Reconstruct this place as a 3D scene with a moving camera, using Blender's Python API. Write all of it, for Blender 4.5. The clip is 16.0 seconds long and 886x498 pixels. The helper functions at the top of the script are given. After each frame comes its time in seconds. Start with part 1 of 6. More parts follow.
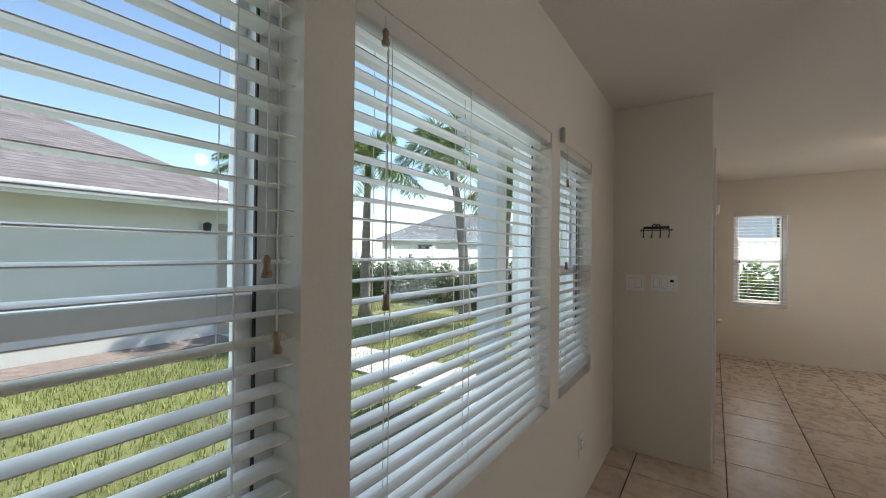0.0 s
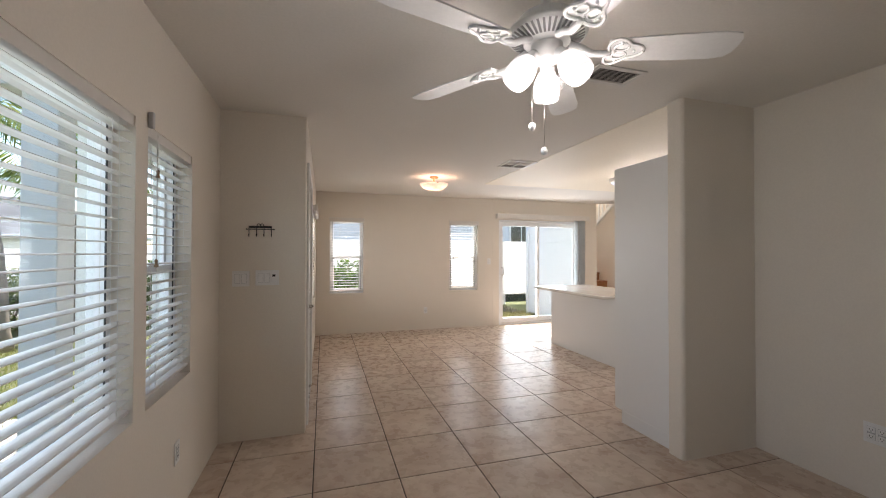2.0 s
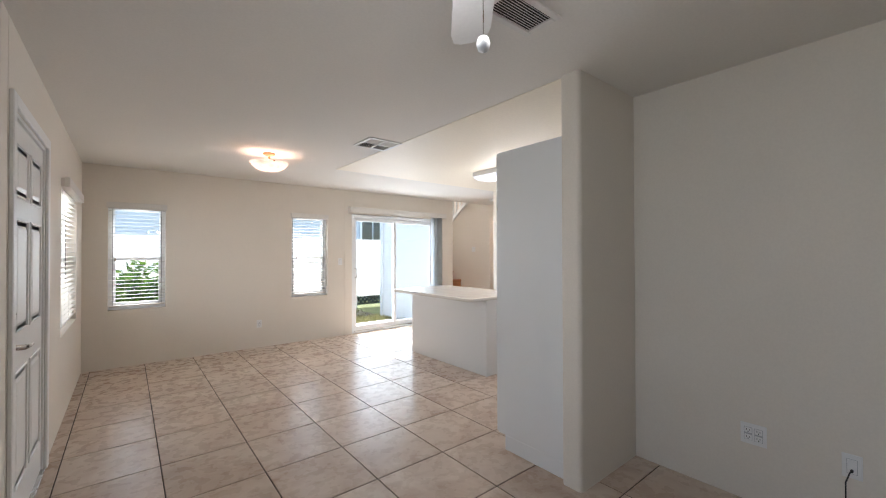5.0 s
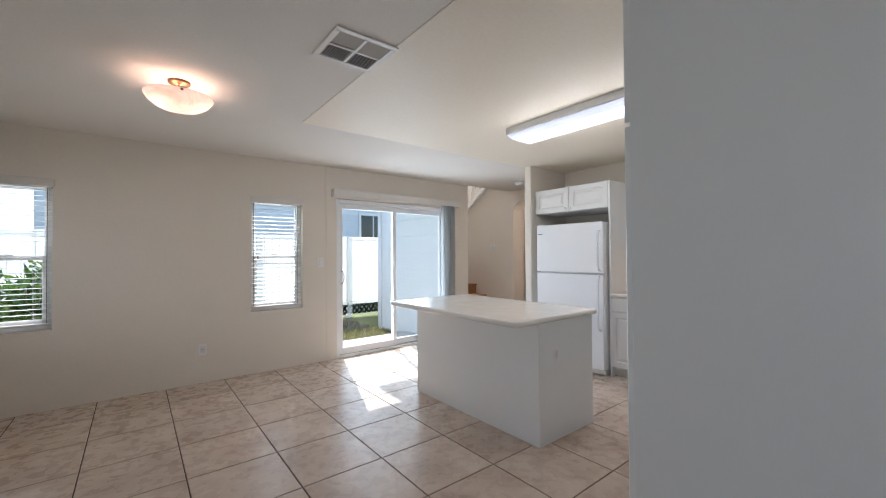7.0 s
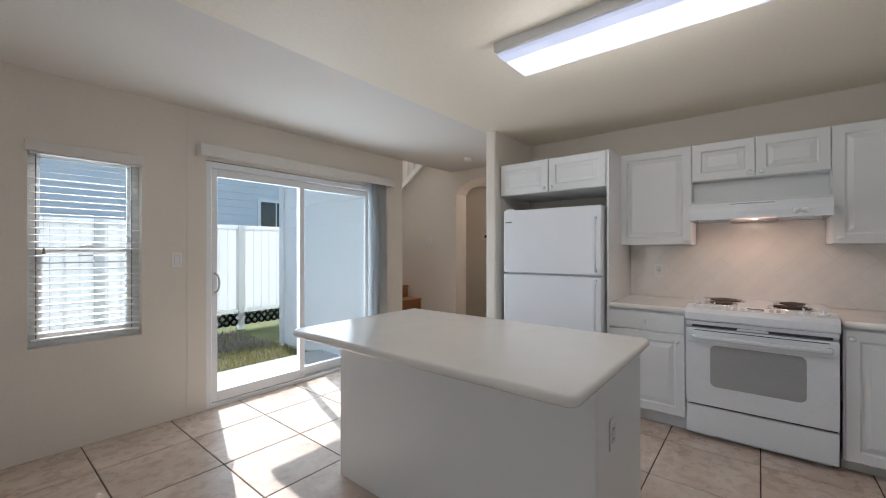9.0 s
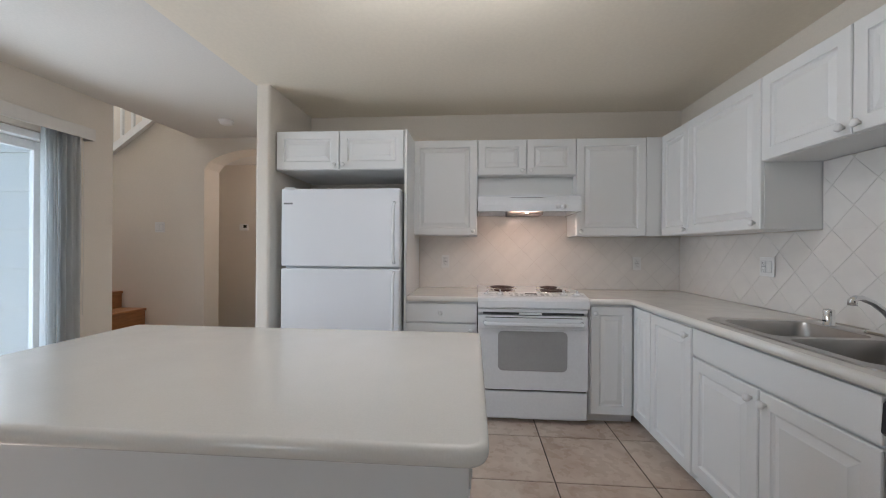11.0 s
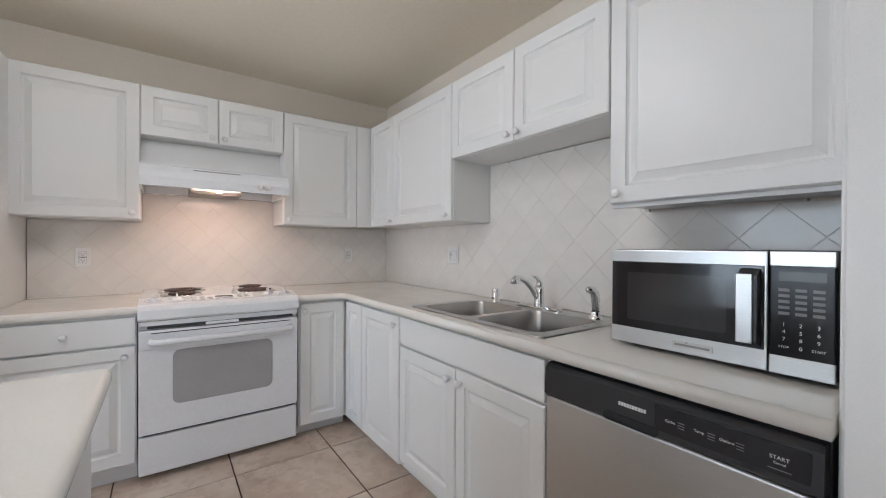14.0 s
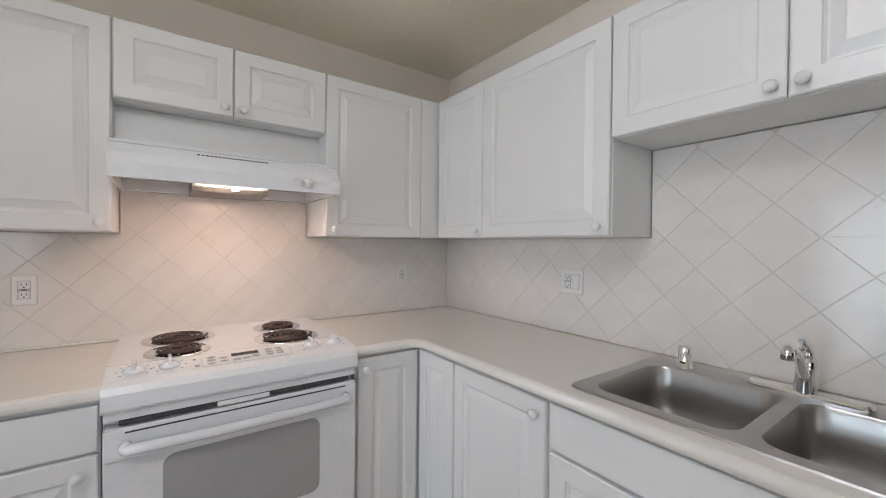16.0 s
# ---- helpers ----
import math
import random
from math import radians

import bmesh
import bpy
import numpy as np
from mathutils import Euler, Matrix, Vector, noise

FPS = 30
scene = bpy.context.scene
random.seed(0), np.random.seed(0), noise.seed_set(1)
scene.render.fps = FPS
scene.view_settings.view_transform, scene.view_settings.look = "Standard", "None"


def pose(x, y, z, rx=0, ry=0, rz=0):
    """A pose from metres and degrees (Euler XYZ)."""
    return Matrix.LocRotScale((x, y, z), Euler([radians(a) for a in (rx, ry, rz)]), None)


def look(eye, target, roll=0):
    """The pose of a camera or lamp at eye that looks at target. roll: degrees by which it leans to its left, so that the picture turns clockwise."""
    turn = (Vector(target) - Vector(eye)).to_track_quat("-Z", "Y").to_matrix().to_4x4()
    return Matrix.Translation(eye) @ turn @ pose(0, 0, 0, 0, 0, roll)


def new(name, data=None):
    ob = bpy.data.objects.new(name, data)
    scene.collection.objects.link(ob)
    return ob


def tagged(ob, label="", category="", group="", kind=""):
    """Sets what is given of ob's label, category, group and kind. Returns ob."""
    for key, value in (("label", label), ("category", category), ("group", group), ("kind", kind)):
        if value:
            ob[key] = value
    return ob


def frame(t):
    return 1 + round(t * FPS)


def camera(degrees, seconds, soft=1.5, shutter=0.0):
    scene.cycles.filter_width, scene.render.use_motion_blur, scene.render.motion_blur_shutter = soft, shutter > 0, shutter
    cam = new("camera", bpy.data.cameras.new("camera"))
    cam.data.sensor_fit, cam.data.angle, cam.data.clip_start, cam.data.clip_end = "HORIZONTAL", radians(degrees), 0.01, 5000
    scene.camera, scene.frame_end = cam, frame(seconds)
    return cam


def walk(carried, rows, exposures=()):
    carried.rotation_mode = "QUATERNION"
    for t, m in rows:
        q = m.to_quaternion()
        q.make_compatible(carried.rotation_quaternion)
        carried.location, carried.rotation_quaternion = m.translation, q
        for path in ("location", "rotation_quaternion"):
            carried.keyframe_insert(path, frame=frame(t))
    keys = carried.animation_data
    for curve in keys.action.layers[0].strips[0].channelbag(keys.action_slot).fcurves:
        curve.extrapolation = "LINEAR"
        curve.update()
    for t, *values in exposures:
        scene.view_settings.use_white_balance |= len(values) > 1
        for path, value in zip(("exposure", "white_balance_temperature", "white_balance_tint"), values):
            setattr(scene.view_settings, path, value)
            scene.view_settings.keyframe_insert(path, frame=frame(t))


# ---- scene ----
cam = camera(97.3, 16.0, soft=1.0)
PATH = [
    (0, (1.555, 1.085, 1.393), (0.413, 2.728, 1.407), 0.6),
    (0.5, (1.567, 1.062, 1.39), (0.871, 2.937, 1.415), 0.1),
    (1, (1.608, 1.019, 1.385), (1.389, 3.007, 1.409), 0.2),
    (1.5, (1.656, 0.975, 1.375), (1.849, 2.965, 1.398), 0.1),
    (2, (1.681, 0.943, 1.377), (2.266, 2.856, 1.401), 0.1),
    (2.5, (1.688, 0.92, 1.386), (2.529, 2.734, 1.411), 0.0),
    (3, (1.688, 0.931, 1.386), (2.746, 2.628, 1.412), 0.1),
    (3.5, (1.700, 0.986, 1.393), (2.923, 2.569, 1.415), -0.1),
    (4, (1.762, 1.118, 1.391), (3.036, 2.659, 1.413), -0.1),
    (4.2, (1.783, 1.222, 1.388), (3.052, 2.765, 1.408), -0.1),
    (6.3, (2.55, 2.621, 1.345), (3.798, 4.184, 1.369), -0.4),
    (6.5, (2.663, 2.754, 1.339), (3.908, 4.319, 1.366), -0.5),
    (7, (2.907, 3.104, 1.315), (4.147, 4.674, 1.343), -0.4),
    (7.5, (3.138, 3.432, 1.29), (4.396, 4.987, 1.329), -0.4),
    (8, (3.383, 3.758, 1.313), (4.7, 5.263, 1.338), -0.3),
    (8.2, (3.437, 3.911, 1.324), (4.793, 5.381, 1.345), -0.2),
    (10.3, (4.033, 4.649, 1.255), (5.931, 5.281, 1.24), 0.2),
    (10.5, (4.065, 4.688, 1.247), (6.001, 5.189, 1.237), 0.3),
    (11, (4.091, 4.775, 1.233), (6.084, 4.935, 1.232), 0.4),
    (11.5, (4.086, 4.854, 1.243), (6.068, 4.587, 1.235), 0.3),
    (12, (4.056, 4.91, 1.222), (5.965, 4.313, 1.225), 0.3),
    (12.5, (4.049, 4.921, 1.202), (5.857, 4.065, 1.202), 0.4),
    (13, (4.096, 4.898, 1.164), (5.804, 3.857, 1.171), 0.4),
    (13.5, (4.243, 4.802, 1.165), (5.887, 3.662, 1.166), 0.4),
    (14, (4.435, 4.64, 1.195), (6.062, 3.476, 1.184), 0.3),
    (14.5, (4.675, 4.567, 1.225), (6.301, 3.402, 1.206), 0.4),
    (15, (4.945, 4.537, 1.222), (6.565, 3.365, 1.232), 0.1),
    (15.5, (5.194, 4.549, 1.292), (6.814, 3.377, 1.272), 0.4),
    (16, (5.418, 4.603, 1.309), (7.042, 3.436, 1.285), 0.5),
]
LIGHT = [(0.0, 0.85, 6500, 11), (0.5, 0.98, 6600, 13), (1.0, 0.90, 6850, 17), (2.0, 1.22, 6750, 18), (3.0, 1.57, 6450, 16), (4.0, 1.56, 6250, 15), (6.3, 1.05, 5950, 13), (7.5, 0.64, 5850, 13), (8.0, 0.45, 5900, 12), (10.5, 0.45, 5850, 12), (11.0, 0.58, 5850, 12), (12.5, 0.83, 5850, 12), (14.0, 0.99, 5900, 13), (16.0, 0.93, 5950, 13)]
walk(cam, [(t, look(eye, target, roll)) for t, eye, target, roll in PATH], LIGHT)

# ---- light ----
SUN = Vector((0.313, 1.0, 1.05)).normalized()
world = bpy.data.worlds.new("sky")
scene.world = world
world.use_nodes = True
wn = world.node_tree.nodes
sky = wn.new("ShaderNodeTexSky")
sky.sky_type = 'NISHITA'
sky.sun_disc = False
sky.sun_elevation = math.asin(SUN.z)
sky.sun_rotation = math.atan2(SUN.x, SUN.y)
sky.dust_density, sky.ozone_density = 0.2, 1.0
wn["Background"].inputs[1].default_value = 0.15
world.node_tree.links.new(sky.outputs[0], wn["Background"].inputs[0])
sun = new("sun", bpy.data.lights.new("sun", 'SUN'))
sun.data.energy, sun.data.angle, sun.data.color = 5.0, radians(0.5), (1, 0.96, 0.90)
sun.matrix_world = look(SUN * 30, (0, 0, 0))


def area(name, eye, target, sx, sy, watts, color):
    d = bpy.data.lights.new(name, 'AREA')
    d.shape, d.size, d.size_y, d.energy, d.color = 'RECTANGLE', sx, sy, watts, color
    ob = new(name, d)
    ob.matrix_world = look(eye, target)
    return ob


def bulb(name, at, watts, color, size=0.04):
    d = bpy.data.lights.new(name, 'POINT')
    d.energy, d.color, d.shadow_soft_size = watts, color, size
    ob = new(name, d)
    ob.location = at
    return ob


DAY = (0.86, 0.94, 1.0)
SKYLIGHT = (0.72, 0.87, 1.0)
area("window_light", (0.40, 0.95, 1.5), (3, 0.95, 1.0), 1.1, 1.2, 3.6, SKYLIGHT)
area("window_light", (0.40, 2.22, 1.5), (3, 2.22, 1.0), 1.1, 1.2, 3.8, SKYLIGHT)
area("window_light", (0.40, 3.17, 1.5), (3, 3.17, 1.0), 0.5, 1.2, 1.6, SKYLIGHT)
area("window_light", (2.05, 8.25, 1.5), (2.05, 5, 1.0), 0.55, 1.2, 3, DAY)
area("window_light", (4.2, 8.25, 1.5), (4.2, 5, 1.0), 0.55, 1.2, 4.2, DAY)
area("window_light", (1.10, 6.65, 1.4), (4, 5.2, 1.0), 1.1, 1.15, 13, (1.0, 0.98, 0.95))
area("slider_light", (5.7, 8.10, 1.05), (5.4, 5, 1.0), 1.6, 1.9, 22, DAY)
area("tube_light", (5.645, 4.845, 2.325), (5.645, 4.845, 0), 1.2, 0.24, 1.4, (1.0, 0.98, 0.95))
for y in (4.45, 4.85, 5.25):
    bulb("tube_bulb", (5.645, y, 2.215), 2.3, (1.0, 0.95, 0.88), 0.10)
area("hood_light", (7.14, 4.375, 1.520), (7.45, 4.375, 1.0), 0.2, 0.08, 1.2, (1, 0.66, 0.47))
bulb("dome_bulb", (3.04, 6.09, 2.285), 0.75, (1, 0.68, 0.50), 0.02)
bulb("dome_bulb", (3.21, 6.09, 2.285), 0.75, (1, 0.68, 0.50), 0.02)
area("stair_light", (7.7, 9.7, 4.3), (7.75, 8.8, 1.5), 0.7, 0.7, 26, (0.95, 0.98, 1.0))
bulb("hall_lamp", (8.9, 6.9, 2.2), 6, (1, 0.80, 0.65), 0.08)


# ---- materials ----
def nodes_of(name):
    m = bpy.data.materials.new(name)
    m.use_nodes = True
    nt = m.node_tree
    return m, nt, nt.nodes["Principled BSDF"]


def ramp(nt, src, stops):
    r = nt.nodes.new("ShaderNodeValToRGB")
    while len(r.color_ramp.elements) < len(stops):
        r.color_ramp.elements.new(0.5)
    for e, (p, c) in zip(r.color_ramp.elements, stops):
        e.position, e.color = p, (*c, 1)
    nt.links.new(src, r.inputs[0])
    return r.outputs[0]


def tex_noise(nt, scale, detail=4, rough=0.55, coord="Object", stretch=None, distort=0.0):
    tc = nt.nodes.new("ShaderNodeTexCoord")
    out = tc.outputs[coord]
    if stretch:
        mp = nt.nodes.new("ShaderNodeMapping")
        mp.inputs["Scale"].default_value = stretch
        nt.links.new(out, mp.inputs[0])
        out = mp.outputs[0]
    n = nt.nodes.new("ShaderNodeTexNoise")
    n.inputs["Scale"].default_value, n.inputs["Detail"].default_value = scale, detail
    n.inputs["Roughness"].default_value, n.inputs["Distortion"].default_value = rough, distort
    nt.links.new(out, n.inputs["Vector"])
    return n.outputs["Fac"]


def mix(nt, fac, a, b, mode='MIX'):
    m = nt.nodes.new("ShaderNodeMix")
    m.data_type, m.blend_type = 'RGBA', mode
    for s, v in ((m.inputs[0], fac), (m.inputs[6], a), (m.inputs[7], b)):
        if isinstance(v, bpy.types.NodeSocket):
            nt.links.new(v, s)
        elif isinstance(v, tuple):
            s.default_value = (*v, 1)
        else:
            s.default_value = v
    return m.outputs[2]


def bump(nt, b, height, strength, dist=0.01):
    n = nt.nodes.new("ShaderNodeBump")
    n.inputs["Strength"].default_value, n.inputs["Distance"].default_value = strength, dist
    nt.links.new(height, n.inputs["Height"])
    nt.links.new(n.outputs[0], b.inputs["Normal"])


def tone(c, k):
    return tuple(min(1, v * k) for v in c)


def mat_plain(name, c, rough=0.5, metal=0.0, var=0.06, scale=3.0, fine=60.0, bumps=0.0, spec=0.5, coat=0.0, stretch=None):
    """Colour with broad drift and fine grain, and a little relief."""
    m, nt, b = nodes_of(name)
    broad = ramp(nt, tex_noise(nt, scale, 3, stretch=stretch), [(0.3, tone(c, 1 - var)), (0.7, tone(c, 1 + var))])
    grain = tex_noise(nt, fine, 2, stretch=stretch)
    col = mix(nt, 0.12, broad, ramp(nt, grain, [(0.35, tone(c, 0.85)), (0.65, tone(c, 1.12))]))
    nt.links.new(col, b.inputs["Base Color"])
    rr = nt.nodes.new("ShaderNodeMapRange")
    rr.inputs[3].default_value, rr.inputs[4].default_value = max(0.02, rough - 0.06), min(1, rough + 0.06)
    nt.links.new(tex_noise(nt, scale * 4, 3), rr.inputs[0])
    nt.links.new(rr.outputs[0], b.inputs["Roughness"])
    b.inputs["Metallic"].default_value, b.inputs["Specular IOR Level"].default_value = metal, spec
    b.inputs["Coat Weight"].default_value = coat
    if bumps:
        bump(nt, b, grain, bumps, 0.004)
    return m


def mat_glow(name, c, strength, base=(0.9, 0.9, 0.9)):
    m, nt, b = nodes_of(name)
    b.inputs["Base Color"].default_value = (*base, 1)
    b.inputs["Roughness"].default_value = 0.35
    b.inputs["Emission Color"].default_value = (*c, 1)
    b.inputs["Emission Strength"].default_value = strength
    return m


def mat_glass(name, tint=(0.97, 0.99, 0.98)):
    m, nt, b = nodes_of(name)
    nt.nodes.remove(b)
    tr, gl = nt.nodes.new("ShaderNodeBsdfTransparent"), nt.nodes.new("ShaderNodeBsdfGlossy")
    tr.inputs[0].default_value = (*tint, 1)
    gl.inputs["Roughness"].default_value = 0.02
    lw = nt.nodes.new("ShaderNodeLayerWeight")
    lw.inputs[0].default_value = 0.5
    pw, sc = nt.nodes.new("ShaderNodeMath"), nt.nodes.new("ShaderNodeMath")
    pw.operation, sc.operation = 'POWER', 'MULTIPLY_ADD'
    pw.inputs[1].default_value, sc.inputs[1].default_value, sc.inputs[2].default_value = 4.0, 0.35, 0.02
    nt.links.new(lw.outputs["Facing"], pw.inputs[0])
    nt.links.new(pw.outputs[0], sc.inputs[0])
    ms = nt.nodes.new("ShaderNodeMixShader")
    nt.links.new(sc.outputs[0], ms.inputs[0])
    nt.links.new(tr.outputs[0], ms.inputs[1])
    nt.links.new(gl.outputs[0], ms.inputs[2])
    nt.links.new(ms.outputs[0], nt.nodes["Material Output"].inputs[0])
    return m


def mat_tile_floor(name):
    m, nt, b = nodes_of(name)
    info = nt.nodes.new("ShaderNodeObjectInfo")
    tc = nt.nodes.new("ShaderNodeTexCoord")
    off = nt.nodes.new("ShaderNodeVectorMath")
    off.operation = 'MULTIPLY_ADD'
    off.inputs[1].default_value = (1, 1, 1)
    sc = nt.nodes.new("ShaderNodeVectorMath")
    sc.operation = 'SCALE'
    sc.inputs[0].default_value = (31, 17, 53)
    nt.links.new(info.outputs["Random"], sc.inputs["Scale"])
    nt.links.new(tc.outputs["Object"], off.inputs[0])
    nt.links.new(sc.outputs[0], off.inputs[2])

    def nz(scale, detail, dist):
        n = nt.nodes.new("ShaderNodeTexNoise")
        n.inputs["Scale"].default_value, n.inputs["Detail"].default_value = scale, detail
        n.inputs["Distortion"].default_value = dist
        nt.links.new(off.outputs[0], n.inputs["Vector"])
        return n.outputs["Fac"]
    cloud = ramp(nt, nz(3.6, 6, 0.7), [(0.28, (0.47, 0.355, 0.275)), (0.50, (0.585, 0.47, 0.38)), (0.72, (0.66, 0.56, 0.465))])
    rust = ramp(nt, nz(7, 5, 1.2), [(0.52, (0, 0, 0)), (0.74, (1, 1, 1))])
    col = mix(nt, mix(nt, 0.31, (0, 0, 0), rust), cloud, (0.42, 0.265, 0.185))
    rnd = ramp(nt, info.outputs["Random"], [(0, (0.93, 0.93, 0.93)), (1, (1.0, 1.0, 1.0))])
    col = mix(nt, 1.0, col, rnd, 'MULTIPLY')
    nt.links.new(col, b.inputs["Base Color"])
    rr = nt.nodes.new("ShaderNodeMapRange")
    rr.inputs[3].default_value, rr.inputs[4].default_value = 0.20, 0.36
    nt.links.new(nz(14, 3, 0), rr.inputs[0])
    nt.links.new(rr.outputs[0], b.inputs["Roughness"])
    b.inputs["Specular IOR Level"].default_value = 0.14
    bump(nt, b, nz(7, 3, 0), 0.12, 0.004)
    return m


def mat_shingle(name, c):
    m, nt, b = nodes_of(name)
    g = nt.nodes.new("ShaderNodeNewGeometry")
    isl = ramp(nt, g.outputs["Random Per Island"], [(0, tone(c, 0.62)), (1, tone(c, 1.38))])
    n = tex_noise(nt, 2.0, 5)
    col = mix(nt, 0.4, isl, ramp(nt, n, [(0.3, tone(c, 0.7)), (0.7, tone(c, 1.3))]))
    nt.links.new(col, b.inputs["Base Color"])
    b.inputs["Roughness"].default_value = 0.9
    bump(nt, b, tex_noise(nt, 120, 2), 0.5)
    return m


def mat_leaf(name, c1, c2, through_light=0.3):
    m, nt, b = nodes_of(name)
    g = nt.nodes.new("ShaderNodeNewGeometry")
    col = ramp(nt, g.outputs["Random Per Island"], [(0, c1), (1, c2)])
    nt.links.new(col, b.inputs["Base Color"])
    b.inputs["Roughness"].default_value = 0.45
    b.inputs["Transmission Weight"].default_value = 0.0
    tl = nt.nodes.new("ShaderNodeBsdfTranslucent")
    nt.links.new(col, tl.inputs[0])
    ms = nt.nodes.new("ShaderNodeMixShader")
    ms.inputs[0].default_value = through_light
    nt.links.new(b.outputs[0], ms.inputs[1])
    nt.links.new(tl.outputs[0], ms.inputs[2])
    nt.links.new(ms.outputs[0], nt.nodes["Material Output"].inputs[0])
    return m


def mat_brushed(name, c, rough, stretch):
    m, nt, b = nodes_of(name)
    n = tex_noise(nt, 40, 3, stretch=stretch)
    nt.links.new(ramp(nt, n, [(0.2, tone(c, 0.9)), (0.8, tone(c, 1.08))]), b.inputs["Base Color"])
    b.inputs["Metallic"].default_value = 1
    rr = nt.nodes.new("ShaderNodeMapRange")
    rr.inputs[3].default_value, rr.inputs[4].default_value = rough - 0.07, rough + 0.09
    nt.links.new(n, rr.inputs[0])
    nt.links.new(rr.outputs[0], b.inputs["Roughness"])
    bump(nt, b, n, 0.03, 0.002)
    return m


def mat_wood(name, c, stretch=(1, 8, 8)):
    m, nt, b = nodes_of(name)
    n = tex_noise(nt, 6, 6, 0.6, stretch=stretch, distort=0.5)
    nt.links.new(ramp(nt, n, [(0.25, tone(c, 0.7)), (0.75, tone(c, 1.2))]), b.inputs["Base Color"])
    b.inputs["Roughness"].default_value = 0.4
    bump(nt, b, n, 0.1, 0.002)
    return m


WALL = mat_plain("wall_paint", (0.76, 0.70, 0.615), 0.75, var=0.025, scale=1.2, fine=90, bumps=0.10, spec=0.3)
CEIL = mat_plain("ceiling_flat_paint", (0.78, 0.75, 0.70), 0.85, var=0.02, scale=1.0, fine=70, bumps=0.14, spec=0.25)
# satin sheen; the colour is lifted and warmed to stand in for floor bounce
CEIL_GLOSS = mat_plain("ceiling_satin_bounce_tint", (0.86, 0.785, 0.655), 0.58, var=0.02, scale=1.0, fine=45, bumps=0.22, spec=0.5)
GROUT = mat_plain("floor_grout", (0.075, 0.055, 0.042), 0.9, var=0.2, scale=4, fine=150, bumps=0.3)
TILE = mat_tile_floor("floor_tile")
WHITE = mat_plain("white_thermofoil", (0.80, 0.80, 0.785), 0.33, var=0.008, scale=2, fine=400)
TRIM = mat_plain("white_trim_paint", (0.80, 0.79, 0.76), 0.4, var=0.02, scale=4)
VINYL = mat_plain("white_vinyl", (0.82, 0.83, 0.83), 0.35, var=0.02)
SLAT = mat_plain("blind_slat_white", (0.73, 0.695, 0.645), 0.4, var=0.02, fine=20)
CORD = mat_plain("blind_cord", (0.72, 0.70, 0.66), 0.8, fine=300)
TASSEL = mat_wood("tassel_wood", (0.34, 0.24, 0.15))
COUNTER = mat_plain("solid_surface_counter", (0.79, 0.76, 0.70), 0.22, var=0.015, scale=2, fine=220, coat=0.2)
SPLASH = mat_plain("backsplash_tile_glaze", (0.80, 0.765, 0.72), 0.13, var=0.02, scale=1.5, fine=14, bumps=0.05)
SPLASH_GROUT = mat_plain("backsplash_grout", (0.68, 0.635, 0.585), 0.9, var=0.08, scale=5, fine=200, bumps=0.2)
APPL = mat_plain("appliance_enamel", (0.82, 0.83, 0.84), 0.2, var=0.01, coat=0.3)
APPL_TEX = mat_plain("fridge_textured_enamel", (0.82, 0.83, 0.85), 0.32, var=0.01, fine=260, bumps=0.12)
GREYGLASS = mat_plain("oven_window_glass", (0.40, 0.40, 0.395), 0.10, var=0.05, spec=0.6)
BLACKGLASS = mat_plain("black_glass", (0.018, 0.018, 0.02), 0.06, var=0.1, spec=0.6)
KEYGLASS = mat_plain("keypad_glass", (0.012, 0.012, 0.013), 0.16, var=0.1, spec=0.25)
OLIVE = mat_plain("olive_brown_canvas", (0.12, 0.10, 0.06), 0.7, var=0.3, scale=8, fine=120, bumps=0.2)
BLACK = mat_plain("black_plastic", (0.02, 0.02, 0.021), 0.4, var=0.1)
RUBBER = mat_plain("dark_gasket", (0.05, 0.05, 0.05), 0.7)
STEEL = mat_brushed("brushed_steel", (0.60, 0.60, 0.595), 0.33, (1, 1, 30))
STEEL_SINK = mat_plain("sink_steel", (0.46, 0.45, 0.435), 0.30, 1.0, var=0.04, scale=5, fine=12)
CHROME = mat_plain("chrome", (0.85, 0.85, 0.86), 0.08, 1.0, var=0.02)
NICKEL = mat_plain("satin_nickel", (0.55, 0.53, 0.50), 0.28, 1.0, var=0.04)
BRONZE = mat_plain("bronze_canopy", (0.35, 0.20, 0.10), 0.35, 0.9, var=0.1)
IRON = mat_plain("black_wrought_iron", (0.02, 0.018, 0.017), 0.55, 0.3, var=0.2, bumps=0.2)
COIL = mat_plain("burner_coil", (0.085, 0.055, 0.047), 0.5, 0.4, var=0.3, scale=30)
PLATE = mat_plain("switch_plate_plastic", (0.80, 0.79, 0.77), 0.35, var=0.01)
SCREEN = mat_plain("lcd_dark", (0.03, 0.035, 0.03), 0.2)
VENT = mat_plain("vent_enamel", (0.74, 0.72, 0.68), 0.45, var=0.03)
VENT_IN = mat_plain("vent_duct_dark", (0.05, 0.045, 0.04), 0.9, var=0.2)
GLASS = mat_glass("window_glass")
FANWHITE = mat_plain("fan_white_enamel", (0.80, 0.80, 0.79), 0.35, var=0.02)
SHADE = mat_glow("frosted_shade_lit", (1.0, 0.97, 0.95), 0.40, (0.8, 0.8, 0.8))


